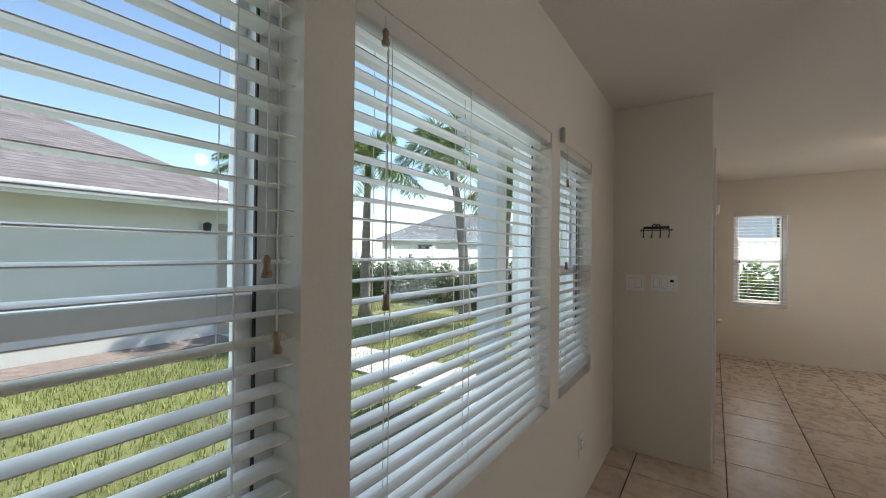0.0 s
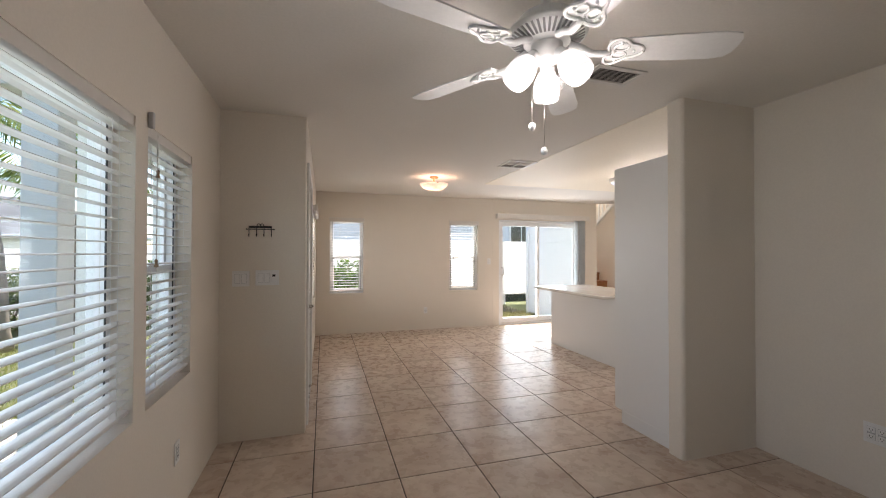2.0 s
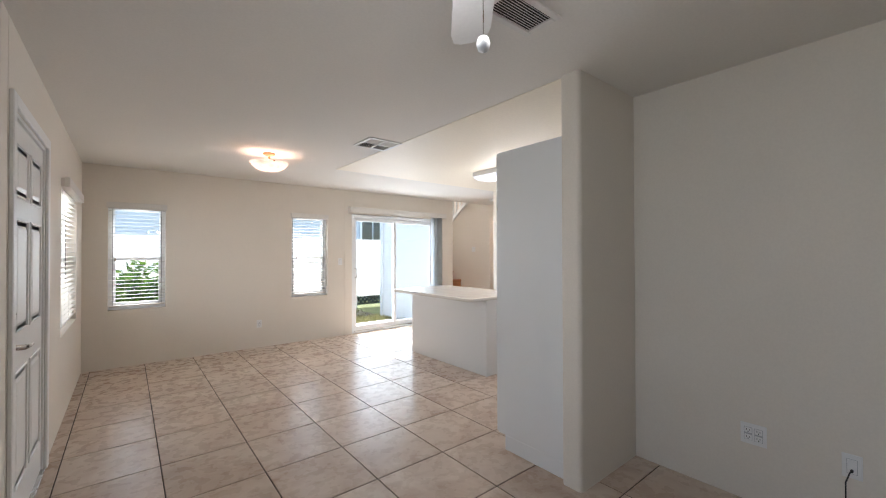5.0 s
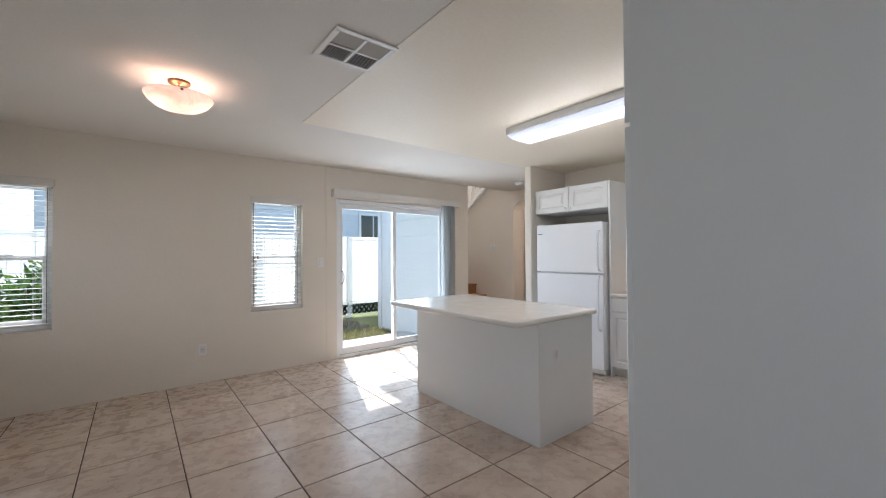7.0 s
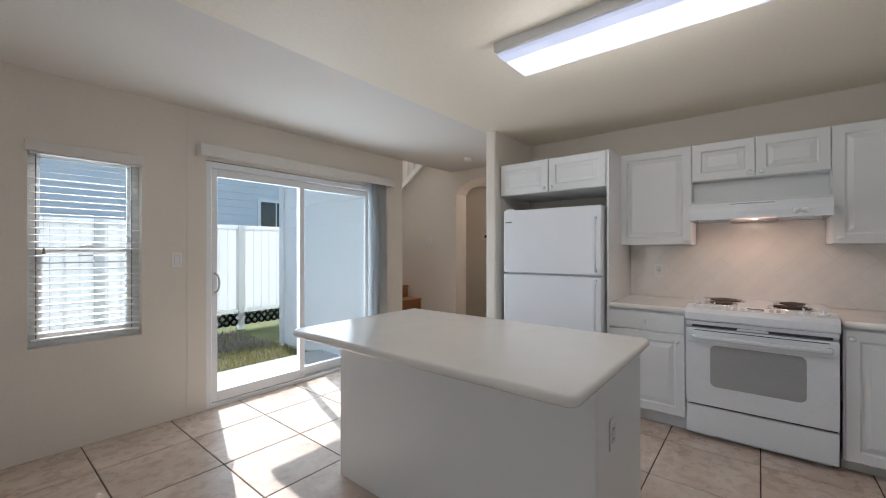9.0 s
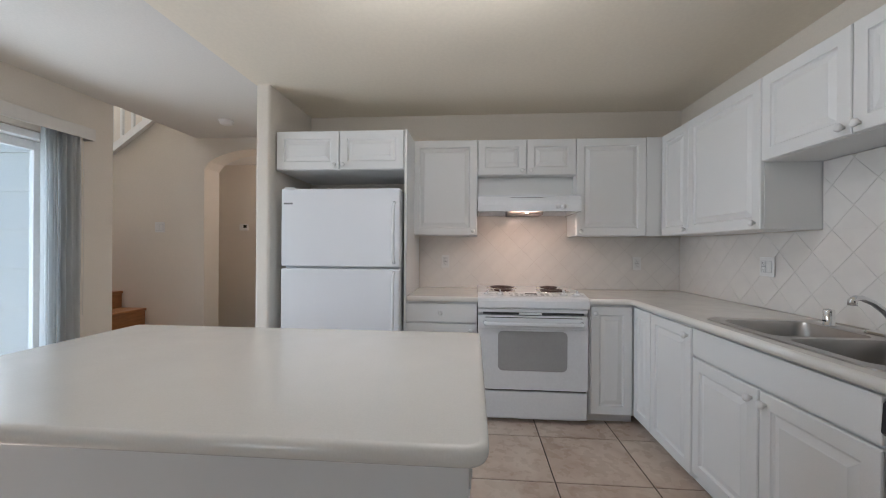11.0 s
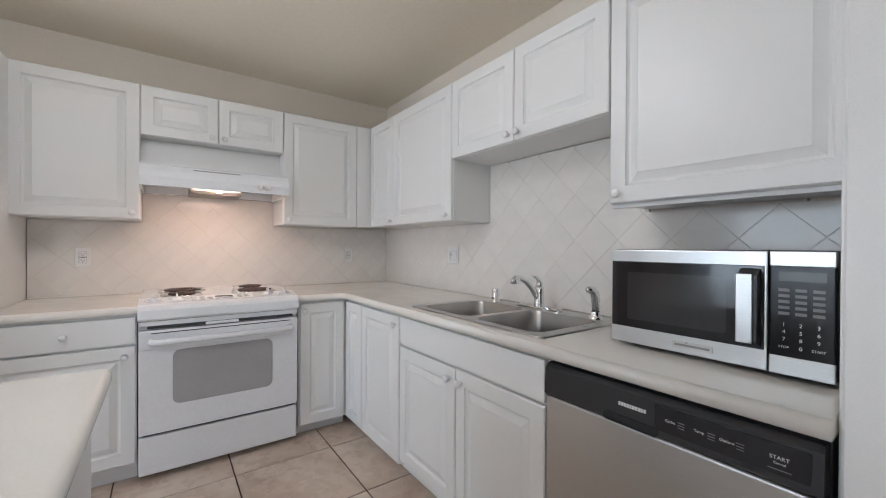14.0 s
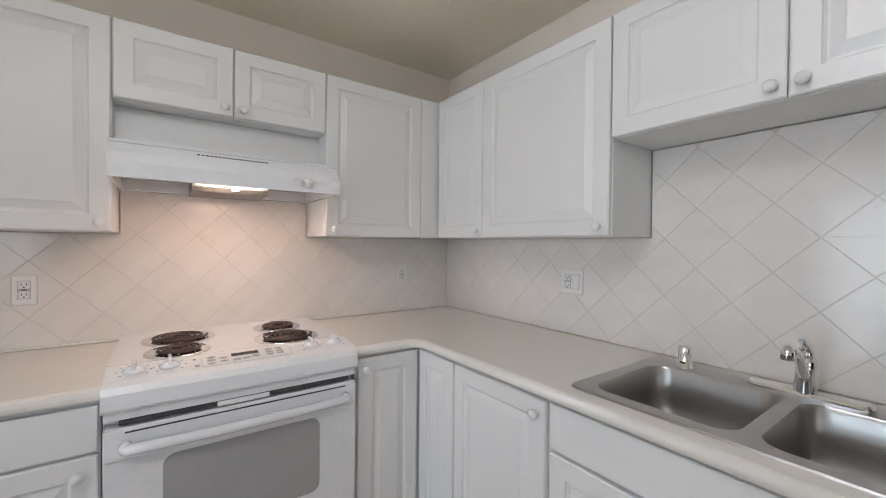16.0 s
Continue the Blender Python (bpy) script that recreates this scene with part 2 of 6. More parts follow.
def mat_bowl(name):
    """Swirled translucent glass, lit from within."""
    m, nt, b = nodes_of(name)
    nt.nodes.remove(b)
    sw = tex_noise(nt, 7, 4, 0.6, distort=2.5)
    col = ramp(nt, sw, [(0.3, (0.80, 0.62, 0.52)), (0.7, (0.93, 0.84, 0.77))])
    tl, df, gl = nt.nodes.new("ShaderNodeBsdfTranslucent"), nt.nodes.new("ShaderNodeBsdfDiffuse"), nt.nodes.new("ShaderNodeBsdfGlossy")
    nt.links.new(col, tl.inputs[0])
    nt.links.new(col, df.inputs[0])
    gl.inputs["Roughness"].default_value = 0.15
    a, c = nt.nodes.new("ShaderNodeMixShader"), nt.nodes.new("ShaderNodeMixShader")
    a.inputs[0].default_value, c.inputs[0].default_value = 0.35, 0.05
    em, ad = nt.nodes.new("ShaderNodeEmission"), nt.nodes.new("ShaderNodeAddShader")
    nt.links.new(col, em.inputs[0])
    em.inputs[1].default_value = 0.16
    nt.links.new(tl.outputs[0], a.inputs[1])
    nt.links.new(df.outputs[0], a.inputs[2])
    nt.links.new(a.outputs[0], c.inputs[1])
    nt.links.new(gl.outputs[0], c.inputs[2])
    nt.links.new(c.outputs[0], ad.inputs[0])
    nt.links.new(em.outputs[0], ad.inputs[1])
    nt.links.new(ad.outputs[0], nt.nodes["Material Output"].inputs[0])
    return m


DOME = mat_bowl("alabaster_bowl_glass")
TUBE = mat_glow("prismatic_lens_lit", (0.80, 0.83, 1.0), 0.42, (0.45, 0.47, 0.55))
HOODLENS = mat_glow("hood_lens_lit", (1.0, 0.80, 0.58), 1.5)
FILTER = mat_plain("grease_filter_mesh", (0.26, 0.25, 0.24), 0.45, 0.9, var=0.15, scale=20, fine=150, bumps=0.4)
PANEL = mat_plain("touch_panel", (0.70, 0.70, 0.70), 0.3, var=0.01)
PADGREY = mat_plain("touch_pad_grey", (0.48, 0.48, 0.48), 0.4, var=0.02)
GREYINK = mat_plain("grey_print", (0.22, 0.22, 0.22), 0.5)
LIGHTINK = mat_plain("pale_print", (0.75, 0.75, 0.75), 0.5)
WOODSTAIR = mat_wood("orange_oak", (0.42, 0.19, 0.075))
CABLE_W = mat_plain("white_cable", (0.78, 0.77, 0.75), 0.5)
CABLE_B = mat_plain("black_cable", (0.015, 0.015, 0.015), 0.5)
VANE = mat_leaf("vertical_blind_vane", (0.70, 0.72, 0.72), (0.84, 0.85, 0.85), 0.72)
GRASS_GROUND = mat_plain("lawn_soil", (0.17, 0.18, 0.065), 0.95, var=0.35, scale=0.8, fine=9, bumps=0.6)
GRASS = mat_leaf("grass_blade", (0.15, 0.19, 0.045), (0.40, 0.40, 0.13))
DRYGRASS = mat_leaf("dry_grass_blade", (0.18, 0.20, 0.06), (0.42, 0.36, 0.16))
LEAF = mat_leaf("shrub_leaf", (0.045, 0.11, 0.018), (0.17, 0.28, 0.05))
PALMLEAF = mat_leaf("palm_leaf", (0.08, 0.15, 0.03), (0.30, 0.37, 0.11), 0.45)
HEDGE = mat_leaf("hedge_leaf", (0.04, 0.09, 0.016), (0.16, 0.24, 0.045), 0.2)
BARK = mat_plain("palm_bark", (0.26, 0.22, 0.18), 0.9, var=0.25, scale=3, fine=25, bumps=0.5, stretch=(1, 1, 6))
ROOF1 = mat_shingle("brown_grey_shingle", (0.19, 0.165, 0.168))
ROOF2 = mat_shingle("grey_shingle", (0.20, 0.205, 0.21))
STUCCO = mat_plain("pale_stucco", (0.70, 0.70, 0.66), 0.85, var=0.04, bumps=0.3)
SIDING = mat_plain("pale_siding", (0.84, 0.85, 0.85), 0.6, var=0.03, fine=30, bumps=0.1, stretch=(1, 1, 4))
SIDING_GREY = mat_plain("grey_siding", (0.70, 0.735, 0.77), 0.6, var=0.04, fine=30, bumps=0.1)
FENCE = mat_leaf("white_vinyl_fence", (0.88, 0.88, 0.87), (0.93, 0.93, 0.92), 0.75)
MWGLASS = mat_plain("microwave_window", (0.035, 0.036, 0.038), 0.10, var=0.08, spec=0.6)
CONCRETE = mat_plain("concrete_walk", (0.52, 0.50, 0.47), 0.9, var=0.12, fine=60, bumps=0.3)
SOIL = mat_plain("bare_soil", (0.15, 0.12, 0.09), 0.95, var=0.3, scale=3, fine=50, bumps=0.6)
MULCH = mat_plain("red_gravel_bed", (0.24, 0.19, 0.17), 0.95, var=0.3, scale=8, fine=60, bumps=0.6)
BEIGE = mat_plain("beige_door_paint", (0.42, 0.37, 0.32), 0.6, var=0.05)
EXT = mat_plain("house_exterior_paint", (0.66, 0.66, 0.62), 0.8, var=0.04, bumps=0.2)


# ---- building tools ----
def box(bm, x0, x1, y0, y1, z0, z1, bevel=0.0, seg=2):
    r = bmesh.ops.create_cube(bm, size=1)
    m = Matrix.Translation(((x0 + x1) / 2, (y0 + y1) / 2, (z0 + z1) / 2)) @ Matrix.Diagonal((abs(x1 - x0), abs(y1 - y0), abs(z1 - z0), 1))
    bmesh.ops.transform(bm, matrix=m, verts=r["verts"])
    if bevel:
        es = list({e for v in r["verts"] for e in v.link_edges})
        bmesh.ops.bevel(bm, geom=es, offset=bevel, segments=seg, affect='EDGES', profile=0.5)
    return bm


def bx(x0, x1, y0, y1, z0, z1, bevel=0.0, seg=2):
    return box(bmesh.new(), x0, x1, y0, y1, z0, z1, bevel, seg)


def lathe(profile, n=24, at=(0, 0, 0), turn=None, bm=None, cap=False):
    """Revolve (radius, height) pairs round z."""
    bm = bm or bmesh.new()
    rings = []
    m = Matrix.Translation(at) @ (turn or Matrix())
    for r, h in profile:
        rings.append([bm.verts.new(m @ Vector((r * math.cos(2 * math.pi * k / n), r * math.sin(2 * math.pi * k / n), h))) for k in range(n)])
    for a, b in zip(rings, rings[1:]):
        for k in range(n):
            f = bm.faces.new((a[k], a[(k + 1) % n], b[(k + 1) % n], b[k]))
            f.smooth = True
    if cap:
        bm.faces.new(rings[-1])
        bm.faces.new(rings[0][::-1])
    return bm


def tube(points, r, n=8, bm=None, closed=False):
    bm = bm or bmesh.new()
    pts = [Vector(p) for p in points]
    rings, up = [], None
    for i, p in enumerate(pts):
        d = (pts[min(i + 1, len(pts) - 1)] - pts[max(i - 1, 0)]).normalized()
        if up is None:
            up = Vector((0, 0, 1)) if abs(d.z) < 0.9 else Vector((1, 0, 0))
        side = d.cross(up).normalized()
        up = side.cross(d).normalized()
        rad = r[i] if isinstance(r, (list, tuple)) else r
        rings.append([bm.verts.new(p + rad * (math.cos(2 * math.pi * k / n) * side + math.sin(2 * math.pi * k / n) * up)) for k in range(n)])
    for a, b in zip(rings, rings[1:]):
        for k in range(n):
            f = bm.faces.new((a[k], b[k], b[(k + 1) % n], a[(k + 1) % n]))
            f.smooth = True
    bm.faces.new(rings[0])
    bm.faces.new(rings[-1][::-1])
    return bm


def arc_pts(c, r, a0, a1, n, axis="xz"):
    out = []
    for k in range(n + 1):
        a = radians(a0 + (a1 - a0) * k / n)
        u, v = r * math.cos(a), r * math.sin(a)
        out.append(Vector(c) + Vector((u, 0, v) if axis == "xz" else (0, u, v) if axis == "yz" else (u, v, 0)))
    return out


def extrude_poly(pts, y0, y1, bm=None, plane="xz"):
    """A polygon in x, z pushed from y0 to y1 (or x, y pushed in z)."""
    bm = bm or bmesh.new()
    f3 = (lambda p, d: (p[0], d, p[1])) if plane == "xz" else (lambda p, d: (p[0], p[1], d)) if plane == "xy" else (lambda p, d: (d, p[0], p[1]))
    a = [bm.verts.new(f3(p, y0)) for p in pts]
    b = [bm.verts.new(f3(p, y1)) for p in pts]
    n = len(pts)
    bm.faces.new(a)
    bm.faces.new(b[::-1])
    for k in range(n):
        bm.faces.new((a[k], b[k], b[(k + 1) % n], a[(k + 1) % n]))
    bmesh.ops.recalc_face_normals(bm, faces=bm.faces[:])
    return bm


def rrect(x0, x1, z0, z1, r, n=5):
    pts = []
    for cx, cz, a in ((x1 - r, z1 - r, 0), (x0 + r, z1 - r, 90), (x0 + r, z0 + r, 180), (x1 - r, z0 + r, 270)):
        for k in range(n + 1):
            t = radians(a + 90 * k / n)
            pts.append((cx + r * math.cos(t), cz + r * math.sin(t)))
    return pts


def loft(rings, bm=None, cap0=True, cap1=True, smooth=False):
    bm = bm or bmesh.new()
    vs = [[bm.verts.new(p) for p in ring] for ring in rings]
    n = len(vs[0])
    for a, b in zip(vs, vs[1:]):
        for k in range(n):
            bm.faces.new((a[k], a[(k + 1) % n], b[(k + 1) % n], b[k])).smooth = smooth
    if cap0:
        bm.faces.new(vs[0][::-1])
    if cap1:
        bm.faces.new(vs[-1])
    bmesh.ops.recalc_face_normals(bm, faces=bm.faces[:])
    return bm


def mesh_of(name, bm, material):
    me = bpy.data.meshes.new(name)
    bm.to_mesh(me)
    bm.free()
    me.materials.append(material)
    return me


def part(name, bm, material, parent, label=""):
    """Links a bmesh as one mesh object under a thing or a part, in the thing's own axes."""
    ob = new(name, mesh_of(name, bm, material))
    ob.parent = parent
    return tagged(ob, label)


def thing(name, at, rz, label, category, group="", kind=""):
    ob = new(name)
    ob.empty_display_size = 0.1
    ob.location = at
    ob.rotation_euler = (0, 0, radians(rz))
    return tagged(ob, label, category, group, kind)


def solo(name, bm, material, label, category, group="", kind="", at=(0, 0, 0), rz=0):
    ob = new(name, mesh_of(name, bm, material))
    ob.location = at
    ob.rotation_euler = (0, 0, radians(rz))
    return tagged(ob, label, category, group, kind)


def structure(name, bm, material, label, category, parent=None):
    ob = new(name, mesh_of(name, bm, material))
    ob.parent = parent
    return tagged(ob, label, category, "", "structure")


def cell_wall(us, zs, holes, d0, d1, along="x"):
    """A wall on a grid of cells (u, z), holes left open, thickness d0 to d1; only outer faces."""
    us = sorted({*us, *(v for h in holes for v in h[:2])})
    zs = sorted({*zs, *(v for h in holes for v in h[2:])})
    solid = {}
    for i in range(len(us) - 1):
        for k in range(len(zs) - 1):
            u, z = (us[i] + us[i + 1]) / 2, (zs[k] + zs[k + 1]) / 2
            solid[i, k] = not any(h[0] < u < h[1] and h[2] < z < h[3] for h in holes)
    bm = bmesh.new()
    pt = (lambda u, d, z: (u, d, z)) if along == "x" else (lambda u, d, z: (d, u, z))

    def quad(*ps):
        bm.faces.new([bm.verts.new(pt(*p)) for p in ps])
    for (i, k), s in solid.items():
        if not s:
            continue
        u0, u1, z0, z1 = us[i], us[i + 1], zs[k], zs[k + 1]
        quad((u0, d0, z0), (u1, d0, z0), (u1, d0, z1), (u0, d0, z1))
        quad((u0, d1, z0), (u0, d1, z1), (u1, d1, z1), (u1, d1, z0))
        if not solid.get((i - 1, k)):
            quad((u0, d0, z0), (u0, d0, z1), (u0, d1, z1), (u0, d1, z0))
        if not solid.get((i + 1, k)):
            quad((u1, d0, z0), (u1, d1, z0), (u1, d1, z1), (u1, d0, z1))
        if not solid.get((i, k - 1)):
            quad((u0, d0, z0), (u0, d1, z0), (u1, d1, z0), (u1, d0, z0))
        if not solid.get((i, k + 1)):
            quad((u0, d0, z1), (u1, d0, z1), (u1, d1, z1), (u0, d1, z1))
    bmesh.ops.remove_doubles(bm, verts=bm.verts[:], dist=1e-5)
    bmesh.ops.recalc_face_normals(bm, faces=bm.faces[:])
    return bm


# ---- large structure ----
CZ = 2.43          # ceiling height
XW, XD = 0.955, 1.55   # living-room window wall, entry-door wall
YN = 7.848         # wall with the sliding door
YP = 4.125         # short return wall with the hooks
XE = 4.64          # living-room side wall
YS, XS = 3.03, 7.56    # sink wall, stove wall
XH = 8.15          # hall wall with the arch
FLOOR_Z = -0.004

floor = structure("floor", bx(0.7, 9.5, -1.5, 8.0, -0.2, FLOOR_Z), GROUT, "dark grout bed of the tiled floor", "floor")
wall_west = structure("wall_west", cell_wall((-1.4, YP), (-0.2, 2.6), [(0.36, 1.510, 0.70, 1.93), (1.628, 2.80, 0.70, 1.93), (2.915, 3.50, 0.70, 1.93)], XW - 0.15, XW, "y"),
                      WALL, "cream painted wall with three blind-covered windows", "wall")
wall_return = structure("wall_return", bx(XW - 0.15, XD, YP, YP + 0.13, -0.1, 2.5, 0.008), WALL, "cream painted short return wall with hooks and switches", "wall")
wall_entry = structure("wall_entry", cell_wall((YP + 0.13, YN), (-0.2, 2.6), [(4.33, 5.27, -0.2, 2.05), (6.05, 7.25, 0.70, 1.95)], XD - 0.15, XD, "y"),
                       WALL, "cream painted wall with the front door", "wall")
wall_north = structure("wall_north", cell_wall((XD - 0.15, 4.785), (-0.2, 2.6), [(1.778, 2.345, 0.688, 1.97), (3.922, 4.497, 0.688, 1.97)], YN, YN + 0.15, "x"),
                       WALL, "cream painted wall with two small windows", "wall")
wall_slider = structure("wall_slider", cell_wall((4.785, 7.17), (-0.2, 2.6), [(4.92, 6.73, -0.2, 2.04)], YN - 0.005, YN + 0.15, "x"),
                        WALL, "cream painted wall round the sliding glass door", "wall")
wall_east = structure("wall_east", bx(XE, XE + 0.12, -1.4, 2.985, -0.1, 2.5), WALL, "cream painted side wall of the living room", "wall")
wall_south = structure("wall_south", bx(0.8, XE + 0.12, -1.5, -1.38, -0.1, 2.5), WALL, "plain cream painted end wall", "wall")
wall_column = structure("wall_column", box(bx(3.975, 4.588, 2.965, 3.095, -0.1, 2.5, 0.024, 6), 4.560, 4.755, 2.9655, 3.018, -0.1, 2.5), WALL, "cream wall end with a rounded corner beside the pantry", "wall")
wall_sink = structure("wall_sink", bx(4.762, XS + 0.12, YS - 0.12, YS - 0.010, -0.1, 2.5), WALL, "cream kitchen wall behind the sink", "wall")
wall_stove = structure("wall_stove", bx(XS + 0.010, XS + 0.13, YS - 0.12, 6.376, -0.1, 2.5), WALL, "cream kitchen wall behind the stove", "wall")
wall_fridge = structure("wall_fridge", bx(6.83, XS + 0.01, 6.272, 6.378, -0.1, 2.5, 0.018, 4), WALL, "cream wall end with rounded corners beside the fridge", "wall")


def arch_wall():
    """The hall wall with a flat-arched opening."""
    y0, y1, zs, rise = 6.62, 7.735, 2.10, 0.20
    bm = bmesh.new()
    pts = [(5.9, -0.1), (y0, -0.1), (y0, zs)]
    for k in range(1, 20):
        u = k / 20
        s = math.sin(math.pi * u) ** 0.55
        pts.append((y0 + (y1 - y0) * u, zs + rise * s))
    pts += [(y1, zs), (y1, -0.1), (9.95, -0.1), (9.95, 5.2), (5.9, 5.2)]
    extrude_poly(pts, XH, XH + 0.25, bm, "yz")
    bmesh.ops.triangulate(bm, faces=[f for f in bm.faces if len(f.verts) > 4])
    return bm


wall_hall = structure("wall_hall", arch_wall(), WALL, "cream hall wall with an arched opening", "wall")
wall_arch_back = structure("wall_arch_back", bx(9.2, 9.3, 5.9, 8.6, -0.1, 2.5), WALL, "cream wall beyond the arch", "wall")
wall_arch_side = structure("wall_arch_side", box(bx(8.40, 9.3, 8.35, 8.45, -0.1, 2.5), 8.40, 9.3, 5.9, 6.0, -0.1, 2.5), WALL, "cream side walls beyond the arch", "wall")
wall_hall_south = structure("wall_hall_south", bx(XS + 0.13, XH, 5.9, 6.0, -0.1, 2.5), WALL, "plain cream hall end wall", "wall")
wall_stair_west = structure("wall_stair_west", bx(7.05, 7.17, YN + 0.15, 9.95, -0.2, 5.2), WALL, "cream stairwell wall", "wall")
wall_stair_north = structure("wall_stair_north", cell_wall((6.95, 8.4), (-0.2, 5.2), [(7.3, 8.05, 2.6, 4.0)], 9.85, 9.95, "x"), WALL, "cream stairwell wall with a high window", "wall")
wall_above = structure("wall_above", bx(7.05, XH, YN - 0.02, YN + 0.13, 2.55, 5.2), WALL, "cream stairwell wall above the hall ceiling", "wall")

ceiling = structure("ceiling", box(box(box(box(bx(0.7, 4.0, -1.5, 8.0, CZ, 2.6), 4.0, 8.3, -1.5, 2.968, CZ, 2.6), 4.0, 9.4, 6.38, YN - 0.02, CZ, 2.6), 4.0, 7.17, YN - 0.02, 8.0, CZ, 2.6), 8.4, 9.4, 5.8, 8.6, 2.36, 2.6),
                    CEIL, "off-white flat painted textured ceiling", "ceiling")
ceiling_kitchen = structure("ceiling_kitchen", bx(4.0, 8.3, 2.970, 6.38, CZ - 0.004, 2.6), CEIL_GLOSS, "off-white satin painted kitchen ceiling, colour warmed for floor bounce", "ceiling")
ceiling_stair = structure("ceiling_stair", bx(6.9, 8.5, 7.8, 10.0, 5.2, 5.3), CEIL, "white stairwell ceiling", "ceiling")


# ---- kitchen ----
CT = 0.89          # counter top height


def door_front(x0, x1, z0, z1, y=0.0, t=0.019, frame_w=0.058):
    """A raised-panel front in the x, z plane; the outer face at y - t."""
    rings = []
    for inset, d in ((0.0, 0.0), (0.0, t - 0.004), (0.004, t), (frame_w, t), (frame_w + 0.002, t - 0.006), (frame_w + 0.008, t - 0.0115), (frame_w + 0.014, t - 0.0115), (frame_w + 0.038, t - 0.003), (frame_w + 0.042, t - 0.001)):
        a = min(inset, (x1 - x0) / 2 - 0.004, (z1 - z0) / 2 - 0.004)
        rings.append([(x0 + a, y - d, z0 + a), (x1 - a, y - d, z0 + a), (x1 - a, y - d, z1 - a), (x0 + a, y - d, z1 - a)])
    return loft(rings)


def slab_front(x0, x1, z0, z1, y=0.0, t=0.019):
    return bx(x0, x1, y - t, y, z0, z1, 0.004)


def knob_bm(x, z, y=-0.019, r=0.0165):
    turn = Matrix.Rotation(radians(90), 4, 'X')
    return lathe([(0.007, 0.0), (0.006, 0.010), (r * 0.85, 0.014), (r, 0.020), (r * 0.9, 0.027), (r * 0.55, 0.031), (0.0005, 0.032)], 16, (x, y, z), turn)


def cabinet(name, at, rz, w, h, d, fronts, label, group, kick=0.0):
    """fronts: (x0, x1, z0, z1, kind, knob x, knob z) in the cabinet's own axes."""
    c = thing(name, at, rz, label, "cabinet", group)
    bm = bmesh.new()
    box(bm, 0.0, w, 0.001, d, kick, h, 0.0015, 1)
    if kick:
        box(bm, 0.0, w, 0.065, d - 0.01, 0.0, kick - 0.001)
    part("body", bm, WHITE, c)
    for x0, x1, z0, z1, kind, kx, kz in fronts:
        g = 0.0024
        mk = door_front if kind == "door" else slab_front
        f = part("door" if kind == "door" else "drawer_front" if kind == "drawer" else "panel", mk(x0 + g, x1 - g, z0 + g, z1 - g), WHITE, c)
        if kx is not None:
            part("knob", knob_bm(kx, kz), WHITE, f, "round white knob")
    return c


SW, FW = -90, 180    # facing of the stove wall and of the sink wall
UZ, UT = 1.343, 2.116  # wall cabinets, bottom and top
UL = "white thermofoil wall cabinet with raised-panel doors"
BL = "white thermofoil base cabinet with raised-panel doors"
UF, BF = 7.25 + 0.019, 6.925   # fronts of wall and base boxes on the stove side
YF, YB = 3.33 - 0.019, 3.645   # the same on the sink side
hU = UT - UZ
cabinet("wall_cabinet", (UF, 5.287, UZ), SW, 0.535, hU, XS - UF, [(0, 0.535, 0, hU, "door", 0.50, 0.035)], UL + ", beside the hood", "kitchen wall cabinets")
cabinet("wall_cabinet", (UF, 4.752, 1.828), SW, 0.778, UT - 1.828, XS - UF, [(0, 0.389, 0, UT - 1.828, "door", 0.355, 0.035), (0.389, 0.778, 0, UT - 1.828, "door", 0.423, 0.035)],
        "short white wall cabinet with two raised-panel doors above the hood", "kitchen wall cabinets")
cabinet("wall_cabinet", (UF, 3.974, UZ), SW, 0.535, hU, XS - UF, [(0, 0.535, 0, hU, "door", 0.035, 0.035)], "white thermofoil wall cabinet in the corner beside the hood", "kitchen wall cabinets")
part("filler", bx(0.536, 0.664, -0.014, 0.05, 0, hU, 0.002), WHITE, scene.objects["wall_cabinet.002"])
cabinet("wall_cabinet", (7.242, YF, UZ), FW, 1.05, hU, YF - YS, [(0.0, 0.376, 0, hU, "door", 0.345, 0.035), (0.376, 1.05, 0, hU, "door", 1.012, 0.035)], UL + ", in the corner", "kitchen wall cabinets")
cabinet("wall_cabinet", (6.190, YF, 1.685), FW, 0.953, UT - 1.685, YF - YS, [(0, 0.476, 0, UT - 1.685, "door", 0.445, 0.035), (0.476, 0.953, 0, UT - 1.685, "door", 0.508, 0.035)],
        "short white wall cabinet with two doors above the sink", "kitchen wall cabinets")
cabinet("wall_cabinet", (5.235, YF, UZ + 0.008), FW, 0.645, hU - 0.008, YF - YS, [(0, 0.645, 0, hU - 0.008, "door", 0.035, 0.035)], UL + ", above the microwave", "kitchen wall cabinets")
part("light_rail", bx(0.0, 0.645, 0.004, 0.022, -0.014, 0.0, 0.002), WHITE, scene.objects["wall_cabinet.005"])

# tall pantry
pan_w = 4.59 - 4.02
cabinet("pantry_cabinet", (4.59, YB, 0), FW, pan_w, 2.085, YB - 3.10, [(0.004, pan_w - 0.002, 0.105, 1.683, "door", 0.37, 0.885), (0.004, pan_w - 0.002, 1.691, 2.083, "door", 0.37, 1.72)],
        "tall white pantry cabinet with two raised-panel doors", "kitchen pantry", kick=0.10)

